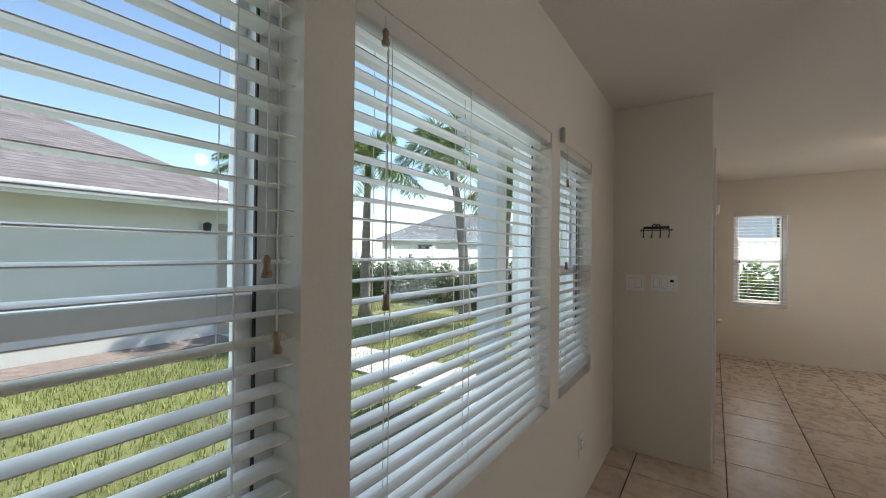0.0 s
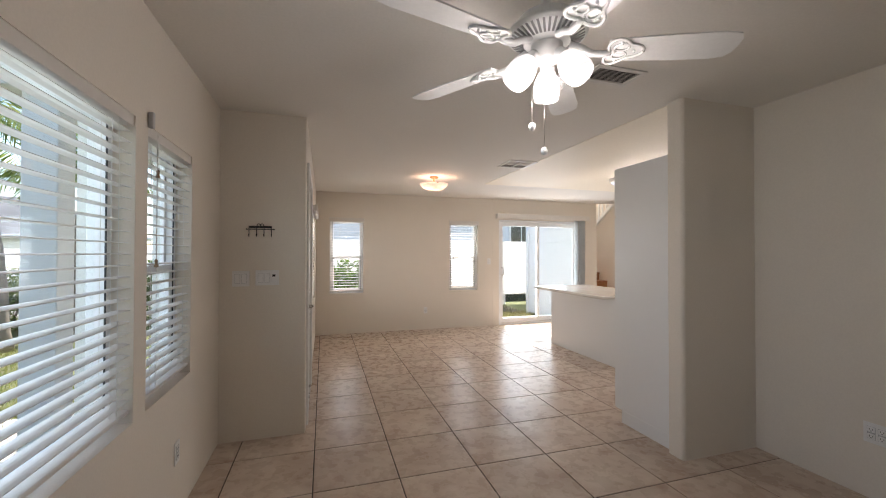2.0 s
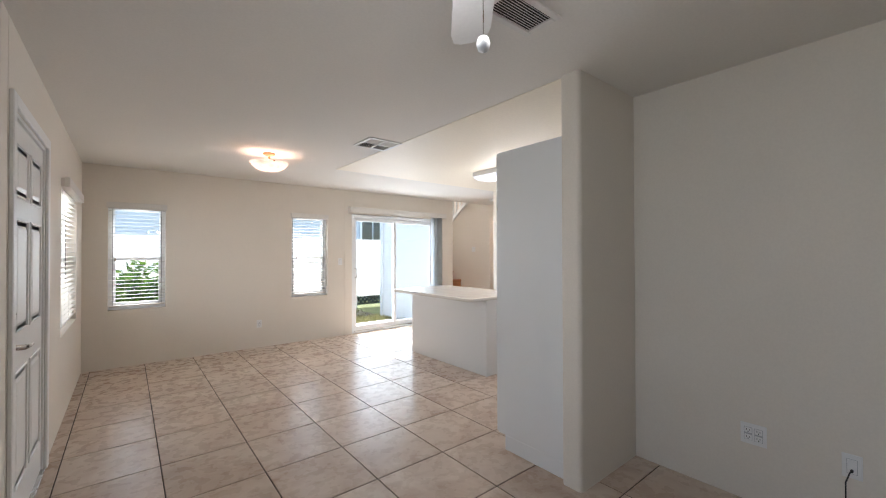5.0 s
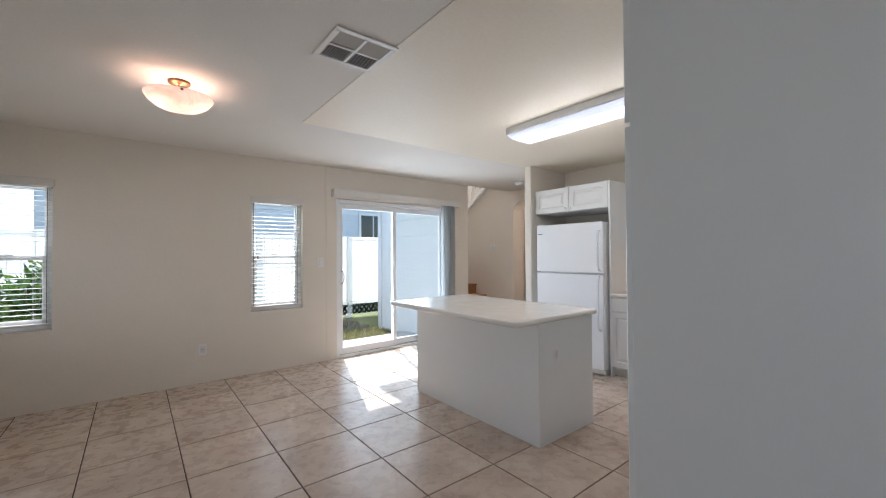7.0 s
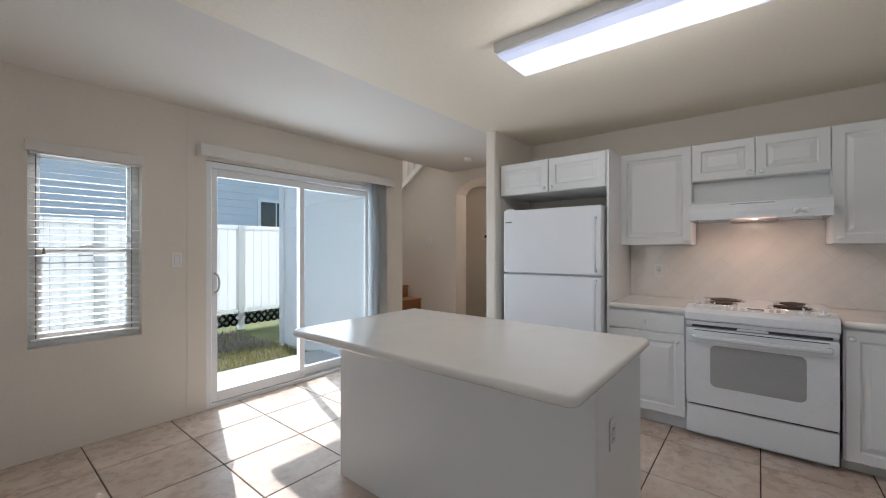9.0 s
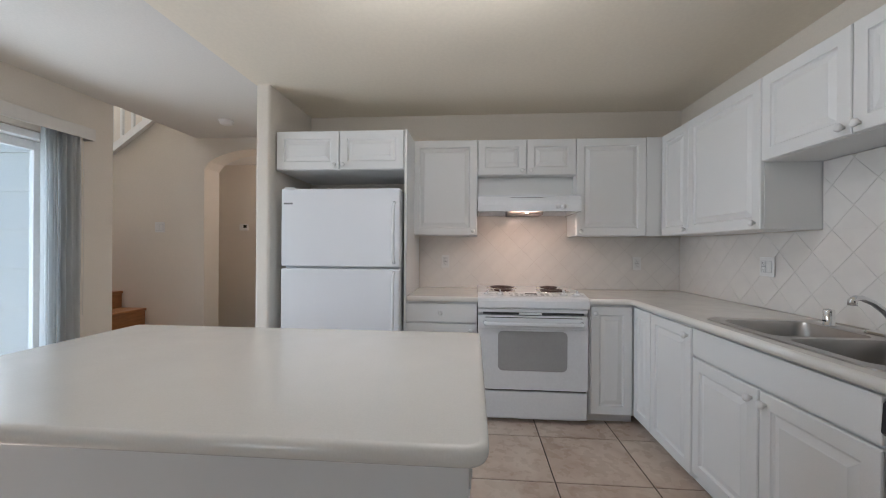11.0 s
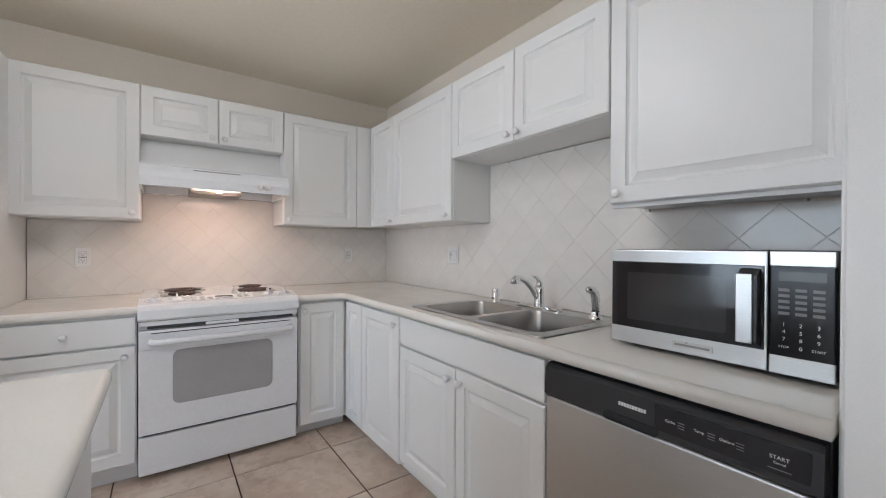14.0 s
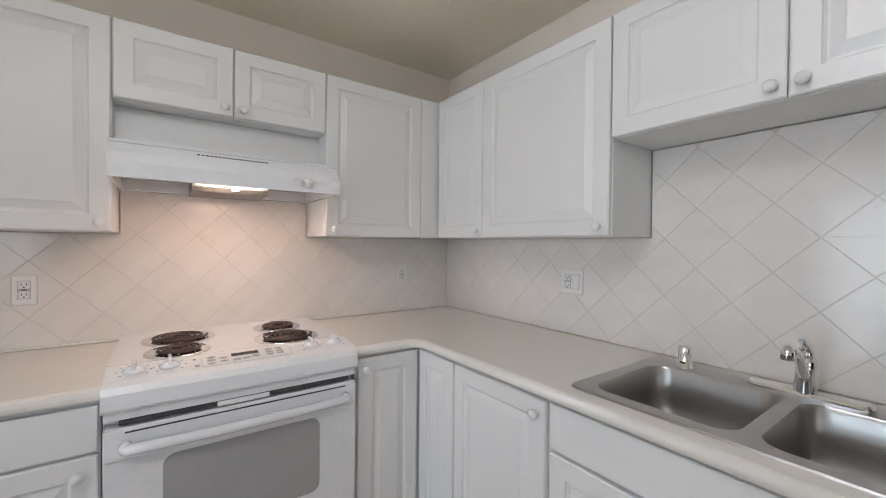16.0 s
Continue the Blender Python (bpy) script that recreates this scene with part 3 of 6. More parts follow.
# base cabinets, stove side
cabinet("base_cabinet", (BF, 5.283, 0), SW, 0.532, CT - 0.042, XS - BF, [(0.004, 0.53, 0.70, 0.838, "drawer", 0.266, 0.77), (0.004, 0.53, 0.105, 0.694, "door", 0.485, 0.645)],
        "white base cabinet with a drawer over a raised-panel door", "kitchen base cabinets", kick=0.10)
cabinet("base_cabinet", (BF, 3.962, 0), SW, 0.317, CT - 0.042, XS - BF, [(0.006, 0.294, 0.075, 0.838, "door", 0.035, 0.79)], BL + ", beside the stove", "kitchen base cabinets", kick=0.07)
# base cabinets, sink side
cabinet("base_cabinet", (6.915, YB, 0), FW, 0.735, CT - 0.042, YB - YS, [(0.012, 0.265, 0.075, 0.838, "door", None, 0), (0.270, 0.730, 0.075, 0.838, "door", 0.695, 0.79)],
        "white corner base cabinet with raised-panel doors", "kitchen base cabinets", kick=0.07)
cabinet("base_cabinet", (6.178, YB, 0), FW, 0.938, 0.60, YB - YS, [(0.003, 0.935, 0.700, 0.842, "panel", None, 0), (0.003, 0.467, 0.105, 0.692, "door", 0.43, 0.645), (0.470, 0.935, 0.105, 0.692, "door", 0.507, 0.645)],
        "white sink base cabinet with two doors and a blank drawer panel", "kitchen base cabinets", kick=0.10)
part("apron", box(box(bx(0.0, 0.938, 0.001, 0.03, 0.60, CT - 0.042), 0, 0.016, 0.03, 0.6, 0.60, CT - 0.042), 0.922, 0.938, 0.03, 0.6, 0.60, CT - 0.042), WHITE, scene.objects["base_cabinet.003"])

# fridge surround
cabinet("fridge_cabinet", (6.905 + 0.012, 6.262, 1.812), SW, 0.975, 0.292, XS - 6.917, [(0.004, 0.486, 0.0, 0.290, "door", 0.455, 0.035), (0.489, 0.972, 0.0, 0.290, "door", 0.52, 0.035)],
        "white two-door cabinet above the refrigerator", "kitchen wall cabinets")
solo("side_panel", bx(6.90, XS, 5.266, 5.286, 0.0, 2.104, 0.002), WHITE, "tall white side panel beside the refrigerator", "panel")

# worktops
def bull(pts, z0, z1, r):
    """A worktop of that plan with a rounded edge all round."""
    bm = bmesh.new()
    vs = [bm.verts.new((x, y, z0)) for x, y in pts]
    f = bm.faces.new(vs)
    ext = bmesh.ops.extrude_face_region(bm, geom=[f])
    up = [v for v in ext["geom"] if isinstance(v, bmesh.types.BMVert)]
    bmesh.ops.translate(bm, verts=up, vec=(0, 0, z1 - z0))
    bmesh.ops.recalc_face_normals(bm, faces=bm.faces[:])
    es = [e for e in bm.edges if abs(e.verts[0].co.z - e.verts[1].co.z) < 1e-6]
    bmesh.ops.bevel(bm, geom=es, offset=r, segments=4, affect='EDGES', profile=0.5)
    for f in bm.faces:
        f.smooth = len(f.verts) == 4 and abs(f.normal.z) < 0.99
    return bm


def round_plan(pts, r, n=6):
    """Rounds the corners of a plan; r is one radius for each corner."""
    out, m = [], len(pts)
    for i, p in enumerate(pts):
        p, a, b = Vector(p), Vector(pts[i - 1]), Vector(pts[(i + 1) % m])
        if not r[i]:
            out.append(tuple(p))
            continue
        ua, ub = (a - p).normalized(), (b - p).normalized()
        s, e = p + ua * r[i], p + ub * r[i]
        for k in range(n + 1):
            t = k / n
            out.append(tuple((1 - t) ** 2 * s + 2 * t * (1 - t) * p + t * t * e))
    return out


SX0, SX1, SY0, SY1 = 5.292, 6.140, 3.102, 3.624   # sink rim
XC, YC = 6.885, 3.688                                # worktop fronts


def main_top():
    """The L-shaped worktop with the sink's cut-out."""
    bm = bmesh.new()
    z0, z1 = CT - 0.04, CT
    hx0, hx1, hy0, hy1 = SX0 + 0.03, SX1 - 0.03, SY0 + 0.03, SY1 - 0.022
    r = 0.018
    ring = lambda off: [(4.594, YS + 0.002), (XS - 0.002, YS + 0.002), (XS - 0.002, 3.960), (XC + off, 3.960), (XC + off, YC + 0.045 - off * 0.4), (XC - 0.014 + off * 0.7, YC + 0.013 - off * 0.7), (XC - 0.045 + off * 0.4, YC - off), (4.594, YC - off)]
    hole = rrect(hx0, hx1, hy0, hy1, 0.04, 4)
    zz = [(0.0, z0 + r), (0.0, z1 - r)] + [(r * (1 - math.cos(radians(a))), z1 - r + r * math.sin(radians(a))) for a in (30, 60, 90)]
    lo = [(r * (1 - math.cos(radians(a))), z0 + r - r * math.sin(radians(a))) for a in (90, 60, 30)]
    rings = [[bm.verts.new((x, y, z)) for x, y in ring(o)] for o, z in lo + zz]
    n = 8
    for a, b in zip(rings, rings[1:]):
        for k in range(n):
            bm.faces.new((a[k], a[(k + 1) % n], b[(k + 1) % n], b[k])).smooth = True
    hv = [bm.verts.new((x, y, z1)) for x, y in hole]
    hb = [bm.verts.new((x, y, z0)) for x, y in hole]
    m = len(hv)
    for k in range(m):
        bm.faces.new((hv[k], hb[k], hb[(k + 1) % m], hv[(k + 1) % m]))
    for outer, inner in ((rings[-1], hv), (rings[0], hb)):
        es = [bm.edges.get((outer[k], outer[(k + 1) % n])) for k in range(n)] + [bm.edges.get((inner[k], inner[(k + 1) % m])) for k in range(m)]
        bmesh.ops.triangle_fill(bm, use_beauty=True, edges=es)
    bmesh.ops.recalc_face_normals(bm, faces=bm.faces[:])
    return bm


solo("countertop", main_top(), COUNTER, "off-white L-shaped solid countertop with a rounded edge", "countertop", "kitchen worktops")


def short_top():
    bm = bmesh.new()
    r, z0, z1 = 0.018, CT - 0.04, CT
    prof = [(XS - 0.002, z0), (XC + r, z0)]
    prof += [(XC + r - r * math.sin(radians(a)), z0 + r - r * math.cos(radians(a))) for a in (30, 60, 90)]
    prof += [(XC + r - r * math.cos(radians(a)), z1 - r + r * math.sin(radians(a))) for a in (0, 30, 60, 90)]
    prof += [(XS - 0.002, z1)]
    extrude_poly(prof, 4.746, 5.262, bm, "xz")
    return bm


solo("countertop", short_top(), COUNTER, "short off-white countertop between stove and refrigerator", "countertop", "kitchen worktops")
solo("counter_lip", bx(XS - 0.020, XS - 0.002, 4.752, 5.262, CT + 0.0005, CT + 0.010, 0.003), COUNTER, "low off-white lip at the back of the countertop", "trim")

# backsplash tiles, laid on the diagonal
def clip(poly, a0, a1, b0, b1):
    for ax, lim, keep in ((0, a0, 1), (0, a1, -1), (1, b0, 1), (1, b1, -1)):
        out = []
        for i, p in enumerate(poly):
            q = poly[(i + 1) % len(poly)]
            ip, iq = (p[ax] - lim) * keep >= 0, (q[ax] - lim) * keep >= 0
            if ip:
                out.append(p)
            if ip != iq:
                t = (lim - p[ax]) / (q[ax] - p[ax])
                out.append((p[0] + t * (q[0] - p[0]), p[1] + t * (q[1] - p[1])))
        poly = out
        if len(poly) < 3:
            return []
    return poly


def splash(name, wall, o, regions, place, label):
    bed = part(name, place(None, regions), SPLASH_GROUT, wall, label)
    h, g = 0.1095, 0.0014
    shared = {}
    for i in range(-30, 31):
        for k in range(-8, 12):
            if (i + k) % 2:
                continue
            cx, cz = o[0] + i * h, o[1] + (k + 1) * h
            s = h - g
            for reg in regions:
                p = clip([(cx - s, cz), (cx, cz - s), (cx + s, cz), (cx, cz + s)], *reg)
                if len(p) < 3:
                    continue
                area2 = abs(sum(p[j][0] * p[(j + 1) % len(p)][1] - p[(j + 1) % len(p)][0] * p[j][1] for j in range(len(p))))
                if area2 < 4e-4:
                    continue
                full = area2 > 2 * s * s * 2 - 1e-6
                if full and "me" in shared:
                    me = shared["me"]
                else:
                    bm = bmesh.new()
                    lo = [(q[0] - cx, q[1] - cz) for q in p]
                    inn = []
                    for j, q in enumerate(lo):
                        m_ = Vector((sum(v[0] for v in lo) / len(lo), sum(v[1] for v in lo) / len(lo)))
                        inn.append(tuple(Vector(q) + (m_ - Vector(q)).normalized() * min(0.0016, (m_ - Vector(q)).length * 0.4)))
                    loft([[place((a, b), 0.0) for a, b in lo], [place((a, b), 0.0013) for a, b in lo], [place((a, b), 0.0018) for a, b in inn]], bm, cap0=False)
                    me = mesh_of("tile", bm, SPLASH)
                    if full:
                        shared["me"] = me
                ob = new("tile", me)
                ob.location = place((cx, cz), None)
                ob.parent = bed


def place_stove(p, d):
    if p is None:
        bm = bmesh.new()
        for a0, a1, b0, b1 in d:
            box(bm, XS - 0.006, XS + 0.009, a0, a1, b0, b1)
        return bm
    if d is None:
        return (XS - 0.006, p[0], p[1])
    return (-d, p[0], p[1])


def place_sink(p, d):
    if p is None:
        bm = bmesh.new()
        for a0, a1, b0, b1 in d:
            box(bm, a0, a1, YS - 0.009, YS + 0.006, b0, b1)
        return bm
    if d is None:
        return (p[0], YS + 0.006, p[1])
    return (p[0], d, p[1])


splash("backsplash_stove", wall_stove, (4.474, 1.122), [(YS + 0.009, 5.262, CT + 0.002, UZ - 0.002), (3.977, 4.749, UZ - 0.002, 1.55)], place_stove, "cream diagonal tile backsplash behind the stove")
splash("backsplash_sink", wall_sink, (5.480, 1.120), [(4.60, XS - 0.009, CT + 0.002, UZ - 0.002), (5.238, 6.187, UZ - 0.002, 1.682)], place_sink, "cream diagonal tile backsplash behind the sink")


# ---- stove ----
def stove():
    s = thing("stove", (6.905, 4.738, 0), SW, "white slide-in electric stove with four coil burners", "stove")
    w = 0.762
    part("body", box(bx(-0.008, w - 0.001, 0.02, 0.64, 0.03, 0.891, 0.003), 0.03, w - 0.03, 0.06, 0.6, 0.0, 0.03), APPL, s)
    # storage drawer and oven door
    part("drawer", bx(-0.005, w - 0.004, -0.018, 0.02, 0.035, 0.226, 0.006, 3), APPL, s)
    part("drawer_gap", bx(0.01, w - 0.01, 0.0, 0.021, 0.226, 0.240), RUBBER, s)
    d = part("oven_door", loft([[(x, y, z) for x, z in rrect(-0.005, w - 0.004, 0.242, 0.765, rr)] for y, rr in ((0.018, 0.010), (-0.020, 0.010), (-0.026, 0.016))]), APPL, s)
    part("door_window", extrude_poly(rrect(0.135, w - 0.145, 0.375, 0.655, 0.035), -0.0275, -0.020), GREYGLASS, d, "grey oven window with rounded corners")
    pts = [(0.045, -0.026, 0.712), (0.047, -0.052, 0.710)] + [(0.05 + (w - 0.1) * k / 10, -0.058 - 0.012 * math.sin(math.pi * k / 10), 0.709) for k in range(11)] + [(w - 0.047, -0.052, 0.710), (w - 0.045, -0.026, 0.712)]
    part("door_handle", tube(pts, 0.016, 12), APPL, d)
    part("door_cap", bx(-0.005, w - 0.004, -0.0285, 0.0, 0.668, 0.762, 0.003), APPL, d)
    part("vent_slot", bx(0.045, w - 0.045, -0.0292, -0.02, 0.748, 0.753), RUBBER, d)
    part("vent_gap", bx(0.03, w - 0.03, -0.020, 0.02, 0.772, 0.784), RUBBER, s)
    part("vent_trim", box(bx(-0.005, w - 0.004, -0.024, 0.02, 0.787, 0.812, 0.003), 0.28, 0.44, -0.030, -0.02, 0.770, 0.786, 0.004), APPL, s)
    # sloped control panel and cooktop
    prof = [(0.02, 0.812), (-0.036, 0.816), (-0.044, 0.826), (-0.040, 0.868), (-0.026, 0.886), (0.00, 0.896), (0.115, 0.914), (0.130, 0.912), (0.648, 0.912), (0.648, 0.891), (0.02, 0.891)]
    part("cooktop", extrude_poly(prof, -0.009, w, None, "yz"), APPL, s)

    def on(y):
        return 0.896 + y * 0.018 / 0.115
    tilt = Matrix.Translation((0, 0, on(0.0))) @ Matrix.Rotation(math.atan2(0.018, 0.115), 4, 'X')
    cp = part("control_panel", extrude_poly(rrect(0.243, 0.525, 0.012, 0.094, 0.006), -0.002, 0.0012, None, "xy"), PANEL, s, "pale touch panel with grey pads")
    cp.matrix_local = tilt
    part("panel_outline", extrude_poly(rrect(0.2405, 0.5275, 0.0095, 0.0965, 0.008), -0.003, 0.0007, None, "xy"), PADGREY, cp)
    part("clock_display", extrude_poly(rrect(0.332, 0.420, 0.062, 0.084, 0.002), 0.0, 0.0024, None, "xy"), SCREEN, cp)
    for x, y in ((0.270, 0.026), (0.270, 0.052), (0.270, 0.076), (0.307, 0.034), (0.307, 0.060), (0.346, 0.030), (0.378, 0.034), (0.408, 0.034), (0.408, 0.048), (0.456, 0.036), (0.456, 0.056), (0.456, 0.078), (0.490, 0.036), (0.490, 0.056), (0.490, 0.078)):
        pd = part("pad", extrude_poly(rrect(x - 0.014, x + 0.014, y - 0.008, y + 0.008, 0.007), 0.0, 0.0022, None, "xy"), PADGREY, cp)
        part("pad_print", bx(x - 0.008, x + 0.008, y - 0.0018, y + 0.0018, 0.002, 0.0027), GREYINK, pd)
    part("badge", lathe([(0.008, 0.0), (0.008, 0.0022), (0.0005, 0.0024)], 16, (0.228, 0.028, 0)), PADGREY, cp)
    part("indicator", lathe([(0.004, 0.0), (0.004, 0.0022), (0.0005, 0.0024)], 12, (0.222, 0.078, 0)), GREYINK, cp)
    for x in (0.062, 0.154, 0.608, 0.700):
        k = part("knob", lathe([(0.030, 0.0), (0.030, 0.006), (0.022, 0.012), (0.018, 0.016), (0.0005, 0.017)], 20, (x, 0.06, on(0.06) - 0.002)), APPL, s, "round white burner knob")
        part("grip", bx(x - 0.005, x + 0.005, 0.035, 0.085, on(0.06) + 0.008, on(0.06) + 0.034, 0.004), APPL, k)
        for deg in (-40, 0, 40, 140, 180, 220):
            mx, my = x + 0.043 * math.cos(radians(deg)), 0.06 + 0.043 * math.sin(radians(deg))
            part("mark", bx(mx - 0.003, mx + 0.003, my - 0.0015, my + 0.0015, on(my) - 0.001, on(my) + 0.001), GREYINK, k)
    for x, y, r in ((0.180, 0.222, 0.076), (0.560, 0.230, 0.100), (0.190, 0.440, 0.100), (0.572, 0.460, 0.076)):
        b = part("burner", lathe([(r + 0.026, 0.9122), (r + 0.024, 0.9160), (r + 0.006, 0.9150), (r - 0.006, 0.9128), (0.02, 0.9124), (0.0005, 0.9124)], 32, (x, y, 0)), CHROME, s, "chrome burner bowl with a dark coil")
        turns = 4 if r > 0.09 else 3.3
        pts = [(x + (0.018 + (r - 0.020) * a / (turns * 28)) * math.cos(2 * math.pi * a / 28), y + (0.018 + (r - 0.020) * a / (turns * 28)) * math.sin(2 * math.pi * a / 28), 0.922) for a in range(int(turns * 28) + 1)]
        part("coil", tube(pts, 0.0052, 6), COIL, b)
        part("coil_support", box(box(bx(x - r * 0.9, x + r * 0.9, y - 0.003, y + 0.003, 0.914, 0.921), x - 0.003, x + 0.003, y, y + r * 0.9, 0.914, 0.921), x - 0.003, x + 0.003, y - r * 0.9, y, 0.914, 0.921), CHROME, b)


stove()


def hood():
    h = thing("range_hood", (7.055, 4.750, 1.519), SW, "white under-cabinet range hood with a lit lamp", "range hood")
    w, d = 0.766, XS - 7.055
    prof = [(-0.004, 0.0), (-0.002, 0.050), (0.010, 0.085), (0.035, 0.120), (d, 0.130), (d, 0.052), (0.03, 0.052), (0.012, 0.0)]
    part("body", extrude_poly(prof, 0.0, w, None, "yz"), APPL, h)
    for x in (0.0, w - 0.012):
        part("side_lip", bx(x, x + 0.012, 0.012, d, 0.0, 0.052, 0.001, 1), APPL, h)
    part("back_lip", bx(0.012, w - 0.012, d - 0.05, d, 0.004, 0.052, 0.001, 1), APPL, h)
    part("back_board", bx(-0.004, w + 0.012, 0.30, d, 0.131, 0.307), WHITE, h, "white board between hood and cabinet")
    part("top_edge", bx(0.0, w, 0.028, 0.05, 0.118, 0.128, 0.002), APPL, h)
    part("lamp_lens", loft([[(x, y, z) for x, y in ((0.248, y0), (0.500, y0), (0.500, y1), (0.248, y1))] for y0, y1, z in ((0.03, 0.135, 0.050), (0.045, 0.130, 0.012))]), HOODLENS, h, "glowing lamp lens")
    fl = part("filter", loft([[(x, y, z) for x, y in ((0.238, y0), (0.510, y0), (0.510, y1), (0.238, y1))] for y0, y1, z in ((0.136, 0.40, 0.050), (0.136, 0.40, 0.006), (0.150, 0.39, -0.012))]), FILTER, h, "grey metal grease filter")
    part("filter_clip", bx(0.372, 0.398, 0.130, 0.15, -0.004, 0.004, 0.001), PLATE, fl)
    for i in range(18):
        x = 0.247 + i * 0.0135
        part("vent_slot", bx(x, x + 0.009, 0.0225, 0.030, 0.102, 0.107), RUBBER, h)
    sp = part("switch_plate", bx(0.570, 0.665, -0.0035, 0.010, 0.022, 0.052, 0.001), PLATE, h)
    for x in (0.595, 0.635):
        part("switch_knob", lathe([(0.019, 0), (0.018, 0.012), (0.0005, 0.015)], 16, (x, -0.003, 0.037), Matrix.Rotation(radians(88), 4, 'X')), PLATE, sp)


hood()


def fridge():
    f = thing("refrigerator", (6.80, 6.165, 0), SW, "white top-freezer refrigerator with textured doors", "refrigerator")
    w = 0.866
    part("body", box(bx(0.006, w - 0.006, 0.068, 0.72, 0.06, 1.655, 0.006), 0.04, w - 0.04, 0.09, 0.68, 0.0, 0.06), APPL_TEX, f)
    part("base_grille", bx(0.01, w - 0.01, 0.05, 0.09, 0.010, 0.062, 0.002), VENT, f)
    for z0, z1, nm in ((1.100, 1.658, "freezer_door"), (0.070, 1.086, "fridge_door")):
        d = part(nm, bx(0.0, w, 0.0, 0.060, z0, z1, 0.011, 3), APPL_TEX, f)
        part("gasket", bx(0.012, w - 0.012, 0.058, 0.070, z0 + 0.01, z1 - 0.01), RUBBER, d)
        a, b = (z0 + 0.03, z1 - 0.10) if z0 > 1 else (z0 + 0.42, z1 - 0.02)
        hx = w - 0.040
        pts = [(hx, 0.002, a), (hx, -0.022, a + 0.02), (hx, -0.036, a + 0.06), (hx, -0.040, (a + b) / 2), (hx, -0.036, b - 0.06), (hx, -0.022, b - 0.02), (hx, 0.002, b)]
        bm = tube(pts, 0.011, 10)
        part("door_handle", bm, APPL, d)
    part("brand_mark", bx(0.020, 0.085, -0.0012, 0.004, 1.545, 1.557), GREYINK, f)
    part("hinge_cap", bx(0.015, 0.095, 0.015, 0.085, 1.655, 1.672, 0.006), APPL, f)


fridge()


def lettering(txt, size, at, mat, parent, name="lettering"):
    """Raised words facing local -y."""
    c = bpy.data.curves.new(name, 'FONT')
    c.body, c.size, c.extrude, c.align_x = txt, size, 0.0003, 'CENTER'
    tmp = bpy.data.objects.new(name, c)
    scene.collection.objects.link(tmp)
    bpy.context.view_layer.update()
    me = bpy.data.meshes.new_from_object(tmp.evaluated_get(bpy.context.evaluated_depsgraph_get()))
    bpy.data.objects.remove(tmp)
    me.materials.clear()
    me.materials.append(mat)
    o = new(name, me)
    o.parent = parent
    o.location = at
    o.rotation_euler = (radians(90), 0, 0)
    return o


def dishwasher():
    d = thing("dishwasher", (5.234, YB, 0), FW, "stainless steel dishwasher with a black control strip", "dishwasher")
    w = 0.636
    part("tub", bx(0.004, w, 0.004, 0.57, 0.09, CT - 0.045), BLACK, d)
    part("toe_panel", bx(0.004, w, 0.05, 0.07, 0.0, 0.10), BLACK, d)
    part("door", bx(0.004, w - 0.020, -0.030, 0.004, 0.105, 0.738, 0.006, 3), STEEL, d, "brushed stainless door")
    prof = [(0.004, 0.740), (-0.030, 0.740), (-0.037, 0.748), (-0.032, 0.826), (-0.018, 0.838), (0.004, 0.838)]
    cp = part("control_strip", extrude_poly(prof, 0.004, w - 0.004, None, "yz"), BLACK, d, "black sloped control strip")
    part("edge_strip", bx(w - 0.019, w - 0.004, -0.022, 0.004, 0.105, 0.739, 0.003), BLACK, d)
    part("pocket_handle", extrude_poly(rrect(0.205, 0.345, 0.742, 0.764, 0.008), -0.0415, -0.030), BLACKGLASS, cp)
    y = -0.0375
    part("touch_panel", bx(0.335, w - 0.020, -0.0362, -0.028, 0.757, 0.820, 0.002), BLACKGLASS, cp)
    for x, t in ((0.372, "Cycles"), (0.432, "Temp"), (0.484, "Options")):
        lettering(t, 0.0085, (x, y, 0.788), LIGHTINK, cp)
        for k in range(3):
            part("print_line", bx(x + 0.016, x + 0.030, y, -0.030, 0.782 + k * 0.006, 0.7832 + k * 0.006), GREYINK, cp)
    lettering("START", 0.0105, (0.570, y, 0.790), LIGHTINK, cp)
    lettering("Cancel", 0.007, (0.570, y, 0.781), LIGHTINK, cp)
    part("print_line", bx(0.552, 0.588, y, -0.030, 0.770, 0.7715), GREYINK, cp)
    # maker's mark as plain bars
    for k in range(10):
        part("mark_bar", bx(0.245 + k * 0.0072, 0.2498 + k * 0.0072, y, -0.030, 0.789, 0.7975), LIGHTINK, cp)


dishwasher()


